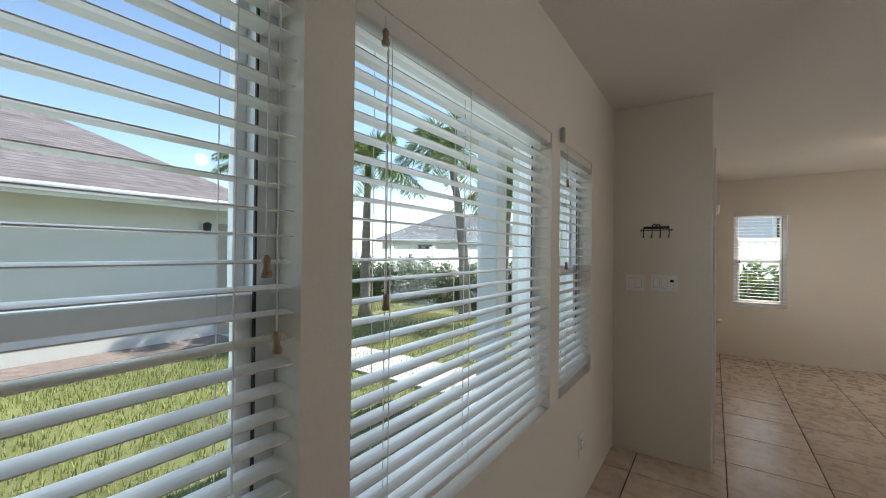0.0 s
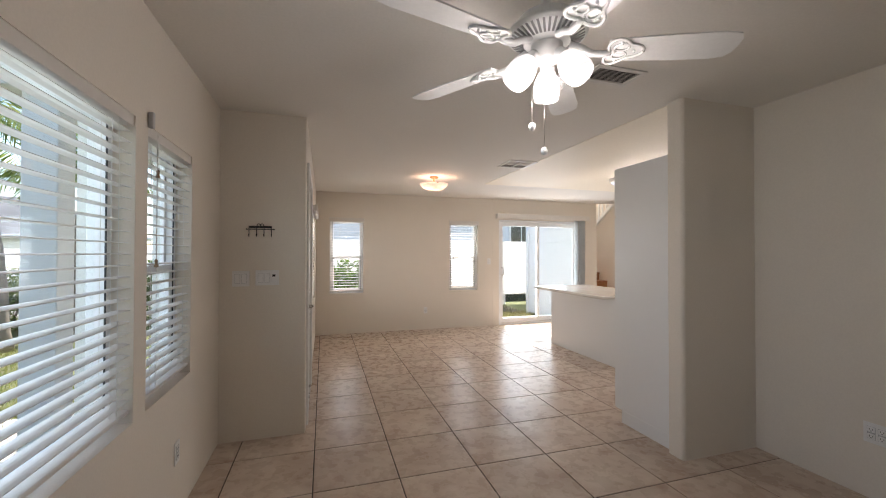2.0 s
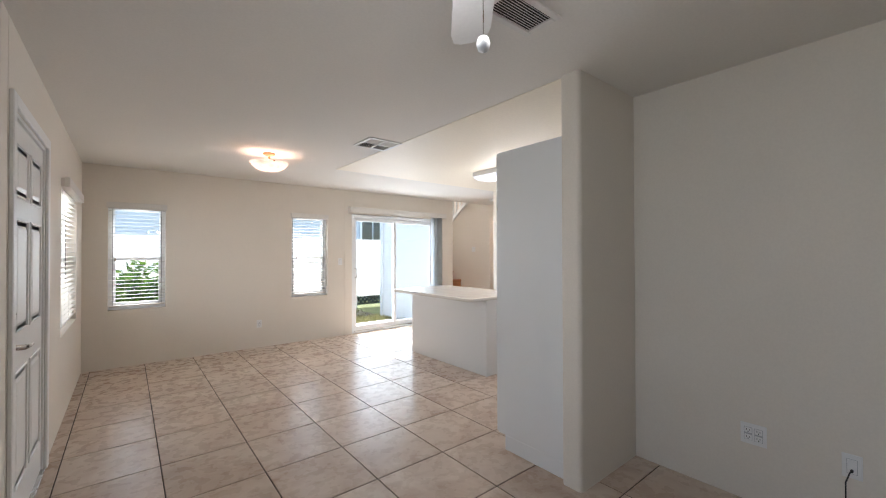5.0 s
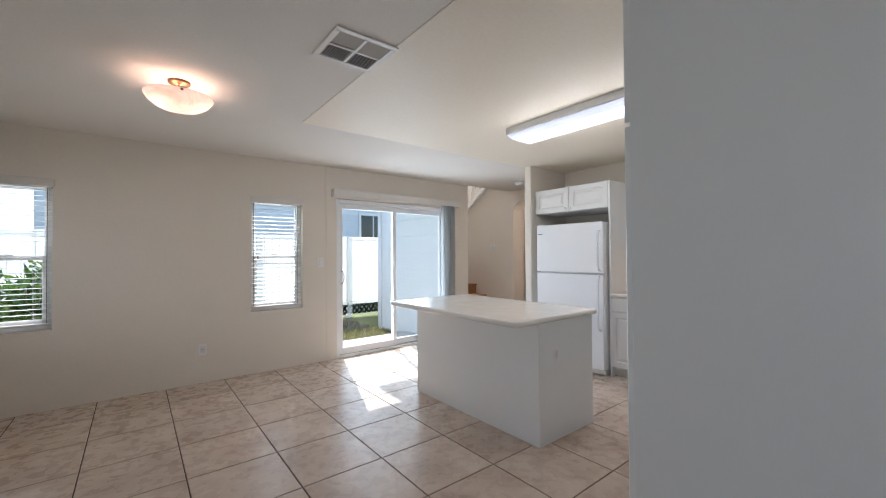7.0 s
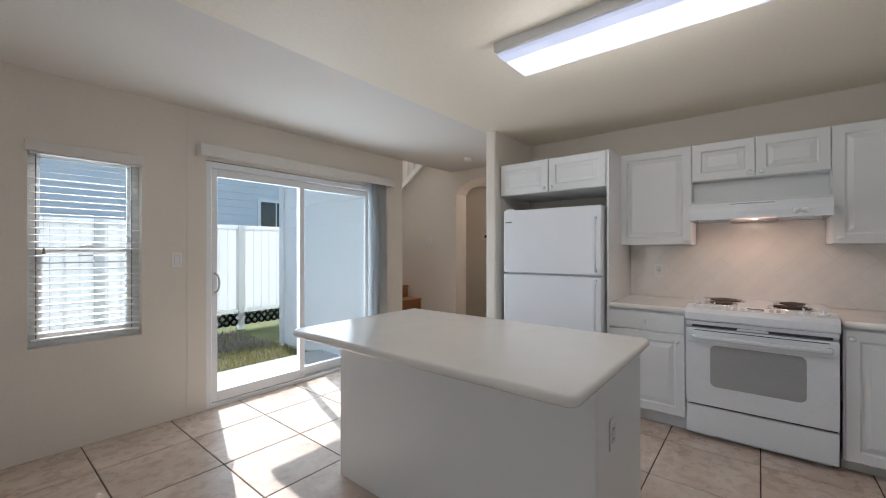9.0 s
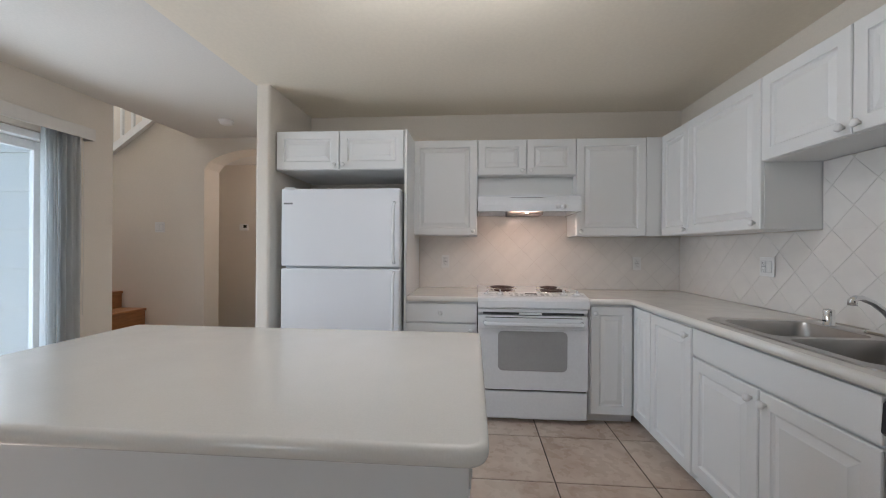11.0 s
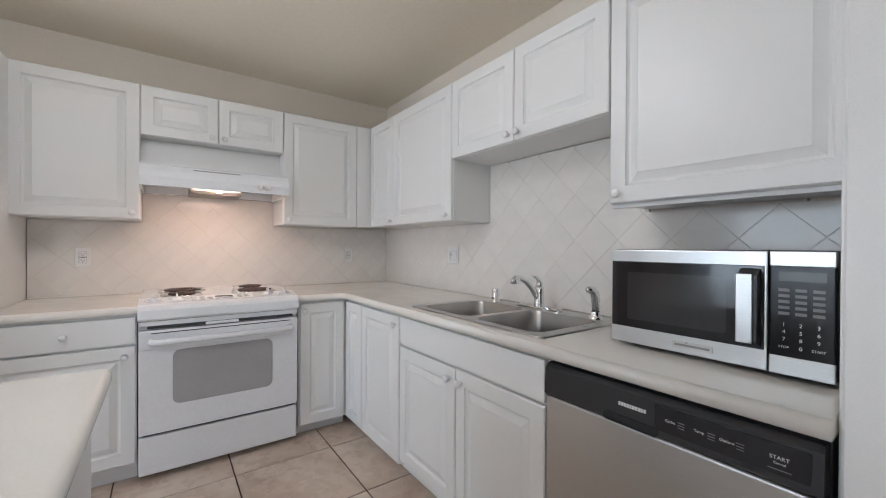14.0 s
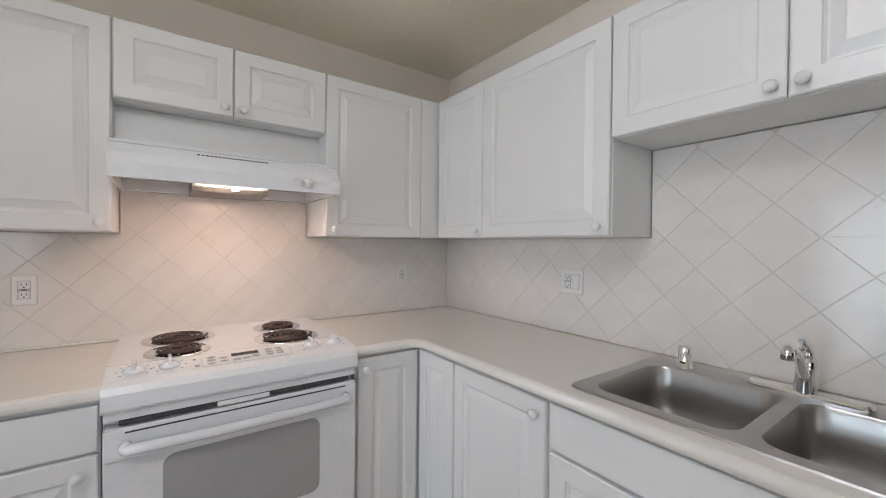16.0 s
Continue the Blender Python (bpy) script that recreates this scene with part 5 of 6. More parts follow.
# ---- sliding glass door ----
def slider():
    x0, x1, h = 4.92, 6.73, 2.035
    d = thing("door_2", (x0, YN, 0), 0, "white vinyl sliding glass door with a pull handle", "sliding door", "", "structure")
    w = x1 - x0
    fr = bmesh.new()
    for a in ((0, 0.045, 0, h), (w - 0.045, w, 0, h), (0.045, w - 0.045, 0, 0.030), (0.045, w - 0.045, h - 0.050, h)):
        box(fr, a[0], a[1], 0.0, 0.120, a[2], a[3], 0.003, 1)
    part("door_frame", fr, VINYL, d)
    part("track", box(bx(0.045, w - 0.045, 0.020, 0.026, 0.030, 0.040), 0.045, w - 0.045, 0.060, 0.066, 0.030, 0.040), NICKEL, d)
    for nm, a, b, y in (("sliding_panel", 0.045, 0.905, 0.022), ("fixed_panel", 0.865, w - 0.045, 0.066)):
        st, bm = 0.052, bmesh.new()
        for q in ((a, a + st, 0.036, h - 0.052), (b - st, b, 0.036, h - 0.052), (a + st, b - st, 0.036, 0.036 + 0.085), (a + st, b - st, h - 0.052 - 0.065, h - 0.052)):
            box(bm, q[0], q[1], y, y + 0.038, q[2], q[3], 0.003, 1)
        p = part(nm, bm, VINYL, d)
        g = part("pane", bx(a + st, b - st, y + 0.016, y + 0.020, 0.121, h - 0.117), GLASS, p)
        g.visible_shadow = False
        if nm == "sliding_panel":
            hx = a + 0.030
            part("pull_handle", tube([(hx, y, 0.95), (hx + 0.004, y - 0.030, 0.955), (hx + 0.018, y - 0.042, 0.985), (hx + 0.022, y - 0.044, 1.03), (hx + 0.018, y - 0.042, 1.075), (hx + 0.004, y - 0.030, 1.105), (hx, y, 1.11)], 0.009, 10), NICKEL, p, "curved metal pull handle")
            part("handle_plate", bx(hx - 0.018, hx + 0.018, y - 0.004, y, 0.92, 1.14, 0.003), VINYL, p)
    # vertical blind
    v = thing("vertical_blind", (4.85, YN - 0.012, 2.055), 0, "white valance over grey vertical vanes stacked beside the slider", "vertical blind")
    part("valance", bx(0.0, 2.07, -0.098, -0.090, 0.0, 0.092, 0.003), SLAT, v)
    part("valance_end", bx(0.0, 0.008, -0.090, 0.0, 0.0, 0.092, 0.002), SLAT, v)
    part("valance_end", bx(2.062, 2.07, -0.090, 0.0, 0.0, 0.092, 0.002), SLAT, v)
    part("valance_top", bx(0.008, 2.062, -0.090, 0.0, 0.082, 0.092), SLAT, v)
    part("track", bx(0.02, 2.0, -0.060, -0.020, 0.036, 0.060, 0.002), VINYL, v)
    r = random.Random(4)
    for i in range(10):
        x = 1.74 + i * 0.0275
        bm = bmesh.new()
        n = 6
        ring0 = []
        for k in range(n + 1):
            u = -0.044 + 0.088 * k / n
            c = 0.006 * (1 - (2 * k / n - 1) ** 2)
            ring0.append((c, u))
        pts = ring0 + [(c + 0.0012, u) for c, u in ring0[::-1]]
        extrude_poly(pts, -2.00, 0.03, bm, "xy")
        va = part("vane", bm, VANE, v)
        va.location = (x, -0.042, 0.0)
        va.rotation_euler = (0, 0, radians(r.uniform(-34, 8)))
    part("control_chain", tube([(1.975, -0.07, 0.03), (1.985, -0.075, -0.5), (1.98, -0.072, -1.1)], 0.0018, 6), CORD, v)
    part("control_cord", tube([(1.995, -0.07, 0.03), (2.002, -0.075, -0.6), (1.998, -0.072, -1.35)], 0.0014, 6), CORD, v)


slider()


def front_door():
    d = thing("door_1", (XD, 4.33, 0), 90, "white panelled front door with a lever handle, closed", "door", "", "structure")
    w, h = 0.94, 2.05
    c = bmesh.new()
    for a in ((-0.06, 0.0, 0.0, h + 0.06), (w, w + 0.06, 0.0, h + 0.06), (0.0, w, h, h + 0.06)):
        box(c, a[0], a[1], -0.018, 0.0, a[2], a[3], 0.004, 1)
    part("casing", c, TRIM, d)
    j = bmesh.new()
    for a in ((0.0, 0.022, 0.0, h), (w - 0.022, w, 0.0, h), (0.022, w - 0.022, h - 0.022, h)):
        box(j, a[0], a[1], 0.0, 0.14, a[2], a[3], 0.002, 1)
    part("jamb", j, TRIM, d)
    leaf = part("leaf", bx(0.025, w - 0.025, 0.010, 0.054, 0.012, h - 0.026, 0.003), TRIM, d)
    for x0, x1 in ((0.12, 0.43), (0.51, 0.82)):
        for z0, z1 in ((0.22, 0.80), (0.98, 1.55), (1.65, 1.92)):
            part("panel", door_front(x0, x1, z0, z1, 0.010, 0.008, 0.012), TRIM, leaf)
    hd = part("lever_handle", lathe([(0.030, 0), (0.030, 0.008), (0.014, 0.014), (0.012, 0.050)], 18, (0.095, 0.010, 0.93), Matrix.Rotation(radians(90), 4, 'X'), cap=True), NICKEL, leaf, "satin nickel lever")
    part("lever", tube([(0.095, -0.040, 0.93), (0.12, -0.046, 0.93), (0.20, -0.044, 0.926)], [0.010, 0.009, 0.007], 10), NICKEL, hd)
    part("deadbolt", lathe([(0.030, 0), (0.028, 0.012), (0.012, 0.016), (0.0005, 0.017)], 18, (0.095, 0.010, 1.08), Matrix.Rotation(radians(90), 4, 'X')), NICKEL, leaf)
    part("threshold", bx(0.0, w, -0.01, 0.14, 0.0, 0.012, 0.003), NICKEL, d)


front_door()


# ---- ceiling fixtures ----
def fan():
    f = thing("ceiling_fan", (2.49, 2.24, CZ), 0, "white five-blade ceiling fan with three lit glass shades", "ceiling fan")
    part("canopy", lathe([(0.065, 0.0), (0.064, -0.03), (0.045, -0.058), (0.014, -0.066)], 28), FANWHITE, f)
    part("rod", lathe([(0.0125, -0.06), (0.0125, -0.16)], 14, cap=True), FANWHITE, f)
    m = part("motor_housing", lathe([(0.02, -0.145), (0.070, -0.150), (0.112, -0.166), (0.118, -0.178), (0.118, -0.206), (0.148, -0.210), (0.152, -0.216), (0.150, -0.224), (0.072, -0.258), (0.058, -0.262)], 40), FANWHITE, f)
    part("housing_band", lathe([(0.119, -0.181), (0.122, -0.186), (0.122, -0.198), (0.119, -0.203)], 40), FANWHITE, m)
    for i in range(40):
        a = 2 * math.pi * i / 40
        o = part("vent_slot", bx(0.085, 0.140, -0.0042, 0.0042, -0.0020, 0.0010), GREYINK, m)
        o.matrix_local = Matrix.Rotation(a, 4, 'Z') @ Matrix.Translation((0.111, 0, -0.2412)) @ Matrix.Rotation(radians(-23.5), 4, 'Y') @ Matrix.Translation((-0.111, 0, 0))
    part("switch_housing", lathe([(0.060, -0.262), (0.062, -0.290), (0.050, -0.304), (0.046, -0.315), (0.040, -0.325), (0.0005, -0.328)], 28), FANWHITE, f)
    for i in range(5):
        a = radians(-22 + 72 * i)
        rot = Matrix.Rotation(a, 4, 'Z')
        prof = [(0.22, -0.052), (0.30, -0.060), (0.45, -0.066), (0.61, -0.070), (0.667, -0.060), (0.684, -0.035), (0.687, 0.0), (0.684, 0.035), (0.667, 0.060), (0.61, 0.070), (0.45, 0.066), (0.30, 0.060), (0.22, 0.052)]
        bm = extrude_poly(prof, -0.003, 0.003, None, "xy")
        bmesh.ops.rotate(bm, verts=bm.verts[:], cent=(0, 0, 0), matrix=Matrix.Rotation(radians(-11), 3, 'X'))
        bl = part("blade", bm, FANWHITE, f)
        bl.matrix_local = rot @ Matrix.Translation((0, 0, -0.286))
        # iron with a scrolled, three-lobed open foot
        bm = bmesh.new()
        tube([(0.085, 0, -0.262), (0.125, 0, -0.272), (0.165, 0, -0.296), (0.205, 0, -0.300), (0.235, 0, -0.294)], [0.015, 0.014, 0.013, 0.013, 0.012], 8, bm)
        ir = part("blade_iron", bm, FANWHITE, bl)
        ir.matrix_local = Matrix.Translation((0, 0, 0.286))
        tip = Matrix.Rotation(radians(-11), 4, 'X')
        lobes = []
        for k in range(43):
            t = 2 * math.pi * k / 42
            rr = 0.050 + 0.013 * math.cos(3 * t)
            lobes.append(tip @ Vector((0.275 + rr * 1.25 * math.cos(t), rr * 1.15 * math.sin(t), -0.009)))
        part("iron_scroll", tube([tuple(q) for q in lobes], 0.0056, 8), FANWHITE, bl)
        for y in (-0.021, 0.021):
            loop = [tip @ Vector((0.270 + 0.026 * math.cos(2 * math.pi * k / 20), y + 0.018 * math.sin(2 * math.pi * k / 20), -0.008)) for k in range(21)]
            part("iron_ring", tube([tuple(q) for q in loop], 0.0040, 6), FANWHITE, bl)
        for x, y in ((0.245, 0.0), (0.318, 0.0), (0.262, 0.045), (0.262, -0.045)):
            q = tip @ Vector((x, y, -0.006))
            part("screw", lathe([(0.006, 0.0), (0.006, -0.007), (0.0005, -0.009)], 8, tuple(q)), FANWHITE, bl)
    for az in (59, 179, 299):
        a = radians(az)
        turn = Matrix.Rotation(a, 4, 'Z') @ Matrix.Translation((0.050, 0, -0.302)) @ Matrix.Rotation(radians(-38), 4, 'Y')
        s = part("lamp_socket", lathe([(0.020, 0.01), (0.026, -0.012), (0.027, -0.035)], 18, turn=turn, cap=True), FANWHITE, f)
        prof = [(0.026, -0.030), (0.036, -0.042), (0.048, -0.068), (0.054, -0.095), (0.053, -0.122), (0.048, -0.145), (0.045, -0.145), (0.050, -0.120), (0.050, -0.095), (0.044, -0.069), (0.032, -0.044), (0.022, -0.033)]
        part("shade", lathe(prof, 24, turn=turn), SHADE, s, "glowing frosted bell shade")
    for x, y, zb in ((-0.008, 0.006, -0.662), (-0.066, -0.004, -0.578)):
        c = part("pull_chain", tube([(x, y, -0.30), (x, y, zb + 0.02)], 0.0013, 6), NICKEL, f)
        part("chain_ball", lathe([(0.0005, 0.016), (0.010, 0.012), (0.0135, 0.0), (0.010, -0.012), (0.0005, -0.016)], 14, (x, y, zb)), FANWHITE, c)


fan()
for az in (59, 179, 299):
    a = radians(az)
    bulb("fan_bulb", (2.49 + 0.120 * math.cos(a), 2.24 + 0.120 * math.sin(a), CZ - 0.52), 1.3, (1.0, 0.96, 0.92), 0.03)


def dome_lamp():
    d = thing("ceiling_lamp", (3.125, 6.09, CZ), 0, "lit alabaster glass bowl lamp with a bronze canopy", "ceiling lamp")
    part("canopy", lathe([(0.062, 0.0), (0.062, -0.012), (0.045, -0.022), (0.012, -0.026), (0.012, -0.10)], 28), BRONZE, d)
    part("bowl", lathe([(0.190, -0.098), (0.186, -0.106), (0.165, -0.136), (0.120, -0.168), (0.06, -0.186), (0.0005, -0.190), (0.0005, -0.186), (0.06, -0.181), (0.118, -0.163), (0.160, -0.133), (0.182, -0.100), (0.190, -0.098)], 40), DOME, d, "glowing swirled glass bowl")
    for k in range(3):
        a = radians(30 + 120 * k)
        part("clip", lathe([(0.0005, 0.008), (0.008, 0.004), (0.008, -0.004), (0.0005, -0.008)], 10, (0.184 * math.cos(a), 0.184 * math.sin(a), -0.108)), BRONZE, d)


dome_lamp()


def tube_lamp():
    t = thing("fluorescent_lamp", (5.645, 4.845, CZ - 0.004), 0, "white ceiling fluorescent fixture with a lit prismatic lens", "ceiling lamp")
    w, l = 0.158, 0.612
    rings = [[(x, y, z) for x, y in ((-a, -b), (a, -b), (a, b), (-a, b))] for a, b, z in ((w, l, 0.0), (w, l, -0.052), (w - 0.010, l - 0.010, -0.058))]
    part("housing", loft(rings), FANWHITE, t)
    rings = [[(x, y, z) for x, y in ((-a, -b), (a, -b), (a, b), (-a, b))] for a, b, z in ((w - 0.011, l - 0.011, -0.0585), (w - 0.016, l - 0.016, -0.075), (w - 0.045, l - 0.045, -0.100))]
    part("lens", loft(rings), TUBE, t, "glowing prismatic plastic lens")


tube_lamp()


def ceiling_vent(at, w, l, label, halves=1):
    v = thing("ceiling_vent", at, 0, label, "ceiling vent")
    fr = bmesh.new()
    b = 0.032
    for q in ((0, w, 0, b), (0, w, l - b, l), (0, b, b, l - b), (w - b, w, b, l - b)):
        box(fr, q[0], q[1], q[2], q[3], -0.010, 0.0, 0.003, 1)
    part("frame", fr, VENT, v)
    part("backing", bx(b, w - b, b, l - b, -0.0012, -0.0002), VENT_IN, v)
    if halves == 1:
        n = int((l - 2 * b) / 0.0135)
        for i in range(n):
            y = b + 0.007 + i * 0.0135
            s = part("slat", bx(b, w - b, -0.005, 0.005, -0.0008, 0.0008), VENT, v)
            s.location, s.rotation_euler = (0, y, -0.0055), (radians(35), 0, 0)
    else:
        part("divider", bx(w / 2 - 0.008, w / 2 + 0.008, b, l - b, -0.010, -0.001, 0.002), VENT, v)
        part("divider", bx(b, w - b, l / 2 - 0.008, l / 2 + 0.008, -0.0105, -0.001, 0.002), VENT, v)
        for hx in (0, 1):
            for hy in (0, 1):
                xa, xb = (b, w / 2 - 0.008) if hx == 0 else (w / 2 + 0.008, w - b)
                ya, yb = (b, l / 2 - 0.008) if hy == 0 else (l / 2 + 0.008, l - b)
                if (hx + hy) % 2 == 0:
                    n = int((yb - ya) / 0.0135)
                    for i in range(n):
                        s = part("slat", bx(xa, xb, -0.005, 0.005, -0.0008, 0.0008), VENT, v)
                        s.location, s.rotation_euler = (0, ya + 0.006 + i * 0.0135, -0.0055), (radians(40 if hy else -40), 0, 0)
                else:
                    n = int((xb - xa) / 0.0135)
                    for i in range(n):
                        s = part("slat", bx(-0.005, 0.005, ya, yb, -0.0008, 0.0008), VENT, v)
                        s.location, s.rotation_euler = (xa + 0.006 + i * 0.0135, 0, -0.0055), (0, radians(40 if hx else -40), 0)


ceiling_vent((3.668, 4.88, CZ), 0.352, 0.345, "square white ceiling vent with four louvre fields", 2)
ceiling_vent((3.130, 2.735, CZ), 0.335, 0.200, "white ceiling vent with dark louvres behind the fan", 1)
sd = thing("smoke_detector", (7.60, 7.12, CZ), 0, "round white smoke detector on the hall ceiling", "smoke detector")
part("base", lathe([(0.066, 0.0), (0.066, -0.012)], 28, cap=True), PLATE, sd)
part("cover", lathe([(0.060, -0.012), (0.056, -0.030), (0.040, -0.040), (0.0005, -0.041)], 28), PLATE, sd)
rl = thing("recessed_light", (5.907, 3.50, CZ - 0.004), 0, "small round white recessed ceiling light, unlit", "ceiling lamp")
part("trim_ring", lathe([(0.052, 0.0), (0.051, -0.005), (0.034, -0.006), (0.030, -0.002)], 28), FANWHITE, rl)
part("lens", lathe([(0.031, -0.0015), (0.020, -0.010), (0.0005, -0.013)], 24), PLATE, rl)


# ---- hooks, cables ----
def hook_rack():
    h = thing("hook_rack", (1.137, YP, 1.50), 0, "black wrought-iron rack with four hooks on the wall", "hook rack")
    part("bar", box(bx(0.012, 0.170, -0.006, 0.0, 0.066, 0.082, 0.002), 0.0, 0.182, -0.005, -0.001, 0.054, 0.059, 0.001, 1), IRON, h)
    for x in (0.079, 0.103):
        part("ring", tube([(x + 0.011 * math.cos(2 * math.pi * k / 18), -0.005, 0.086 + 0.011 * math.sin(2 * math.pi * k / 18)) for k in range(19)], 0.0032, 6), IRON, h)
    for x in (0.014, 0.066, 0.116, 0.168):
        part("hook", tube([(x, -0.004, 0.066), (x, -0.005, 0.030), (x, -0.006, 0.012), (x, -0.014, 0.004), (x, -0.022, 0.010), (x, -0.024, 0.020)], 0.0028, 6), IRON, h)
    for x in (-0.002, 0.184):
        part("knob_end", lathe([(0.0005, 0.006), (0.0055, 0.003), (0.0055, -0.003), (0.0005, -0.006)], 10, (x, -0.003, 0.0565)), IRON, h)


hook_rack()


def cables():
    pts = []
    for k in range(150):
        a = 2 * math.pi * k / 24
        rad = 0.145 + 0.016 * math.sin(a * 0.37) + 0.012 * math.sin(a * 1.13)
        pts.append((4.475 + 0.02 * math.sin(a * 0.21) + rad * math.cos(a), 1.765 + 0.015 * math.cos(a * 0.17) + rad * 0.95 * math.sin(a), 0.006 + 0.0035 * (k / 24) + 0.003 * math.sin(a * 2.3) ** 2))
    pts += [(4.58, 1.68, 0.06), (4.61, 1.74, 0.13), (4.615, 1.84, 0.17), (4.60, 1.94, 0.16), (4.56, 2.01, 0.10), (4.50, 2.03, 0.03), (4.46, 2.0, 0.006)]
    solo("white_cable", tube(pts, 0.0034, 6), CABLE_W, "coiled white coaxial cable lying on the tiles", "cable")
    pts = [(4.632, 1.95, 0.338), (4.610, 1.955, 0.332), (4.590, 1.968, 0.290), (4.585, 1.968, 0.22), (4.582, 1.945, 0.14), (4.580, 1.89, 0.075), (4.582, 1.83, 0.040)]
    for k in range(24):
        a = 2 * math.pi * k / 20 + math.pi * 1.25
        pts.append((4.590 + 0.0009 * k, 1.735 - 0.085 * math.cos(a) * -1, 0.062 + 0.046 * math.sin(a)))
    pts += [(4.612, 1.62, 0.034), (4.614, 1.54, 0.036), (4.616, 1.47, 0.034), (4.618, 1.455, 0.028), (4.616, 1.48, 0.020), (4.612, 1.56, 0.014), (4.606, 1.66, 0.008)]
    c = solo("black_cable", tube(pts, 0.0032, 6), CABLE_B, "black coaxial cable hanging from the wall plate", "cable")
    part("plug", lathe([(0.006, 0), (0.006, 0.02)], 10, (4.634, 1.95, 0.338), Matrix.Rotation(radians(-90), 4, 'Y'), cap=True), BLACK, c)


cables()


# ---- stair hall ----
def stairs():
    s = thing("staircase", (7.17, 7.84, 0), 0, "orange oak stairs rising beyond the hall", "staircase", "", "structure")
    for i in range(6):
        y, z = i * 0.28, (i + 1) * 0.185
        part("riser", bx(0.002, 0.978, y + 0.02, y + 0.04, z - 0.185, z - 0.030), WOODSTAIR, s)
        part("tread", bx(0.002, 0.978, y, y + 0.30, z - 0.030, z, 0.006), WOODSTAIR, s)
    rail = [(0.062, 0.10, 1.06), (0.062, 0.16, 1.08), (0.062, 1.6, 2.03)]
    part("handrail", tube(rail, 0.026, 10), TRIM, s, "white round handrail")
    part("stringer", extrude_poly([(-0.02, 3.03), (1.9, 1.643), (1.9, 1.553), (-0.02, 2.94)], 0.90, 0.95, None, "yz"), TRIM, s, "white sloped stringer of the upper flight")
    for i in range(9):
        y = 0.02 + i * 0.13
        part("baluster", bx(0.91, 0.94, y, y + 0.03, 3.016 - y * 0.724 - 0.03, 3.016 - y * 0.724 + 0.85, 0.003, 1), TRIM, s)


stairs()


# ---- outside ----
GZ = -0.15
solo("ground", bx(-600, 600, -600, 600, GZ - 0.3, GZ), GRASS_GROUND, "lawn and open ground round the house", "ground", "", "structure")


def blades(name, regions, count, hgt, label, seed, mat=GRASS):
    r = random.Random(seed)
    verts, faces = [], []
    for x0, x1, y0, y1, share in regions:
        for _ in range(int(count * share)):
            x, y, a, h = r.uniform(x0, x1), r.uniform(y0, y1), r.uniform(0, 6.28), hgt * r.uniform(0.5, 1.3)
            w, lean = 0.006, r.uniform(-0.5, 0.5) * h
            dx, dy = w * math.cos(a), w * math.sin(a)
            i = len(verts)
            verts += [(x - dx, y - dy, GZ), (x + dx, y + dy, GZ), (x + lean * math.sin(a), y - lean * math.cos(a), GZ + h)]
            faces.append((i, i + 1, i + 2))
    me = bpy.data.meshes.new(name)
    me.from_pydata(verts, [], faces)
    me.materials.append(mat)
    return tagged(new(name, me), label, "grass", "", "stuff")


blades("grass", [(-5.0, 0.5, -3, 4, 0.42), (-5.2, 0.3, 4, 9, 0.30), (-10, -5.5, 5.2, 10.5, 0.18)], 66000, 0.06, "short green lawn grass, partly sunlit", 3)
blades("grass", [(4.0, 6.7, 9.0, 10.1, 0.8), (4.0, 6.7, 10.1, 11.6, 0.2)], 7000, 0.075, "patchy dry yellow-green grass by the patio", 9, DRYGRASS)
solo("soil_bed", bx(3.6, 6.74, 9.02, 11.66, GZ, GZ + 0.006), SOIL, "bare brown soil between patio and fence", "soil", "", "structure")


def lap_siding(parent, x0, x1, z0, z1, exposure, mat):
    """Lap boards along local x; each is an object on one mesh."""
    me = mesh_of("board", extrude_poly([(0.0, 0.0), (-0.030, 0.0), (-0.030, 0.012), (-0.004, exposure + 0.02), (0.0, exposure + 0.02)], x0, x1, None, "yz"), mat)
    z = z0
    while z < z1 - 0.02:
        b = new("board", me)
        b.parent = parent
        b.location = (0, -0.001, z)
        z += exposure


# stair bump-out of this house, seen through the slider
st = thing("stair_bay", (6.75, 9.98, GZ), 90 + 180, "pale blue-white lap-sided stair bay of the house", "house wall", "", "structure")
part("wall", box(bx(0.0, 1.98, 0.0, 0.12, 0.0, 5.4), 0.0, 0.12, 0.12, 1.5, 0.0, 5.4), EXT, st)
lap_siding(st, 0.0, 1.98, 0.05, 5.3, 0.29, SIDING)
part("corner_board", bx(-0.03, 0.09, -0.046, -0.0315, 0.0, 5.4, 0.002), VINYL, st, "white corner board")
part("wall_lamp", lathe([(0.05, 0.0), (0.06, 0.05), (0.045, 0.13), (0.0005, 0.15)], 14, (1.62, -0.06, 2.28)), PLATE, st, "small white wall lamp")
# unseen slab, added so that its shadow notches the sun patch on the floor
solo("eave", bx(5.645, 6.74, 8.0, 9.22, 2.75, 2.87), EXT, "unseen pale eave slab, added to cut the sun patch indoors", "eave", "", "structure")
solo("patio", bx(4.6, 6.74, 8.0, 9.0, GZ, GZ + 0.10, 0.01), CONCRETE, "grey concrete patio step outside the slider", "pavement", "", "structure")
solo("house_outer_wall_west", cell_wall((-1.5, 4.1), (GZ, 2.9), [(0.36, 1.510, 0.70, 1.93), (1.628, 2.80, 0.70, 1.93), (2.915, 3.50, 0.70, 1.93)], XW - 0.19, XW - 0.152, "y"), EXT, "pale outer face of the house wall", "wall", "", "structure")
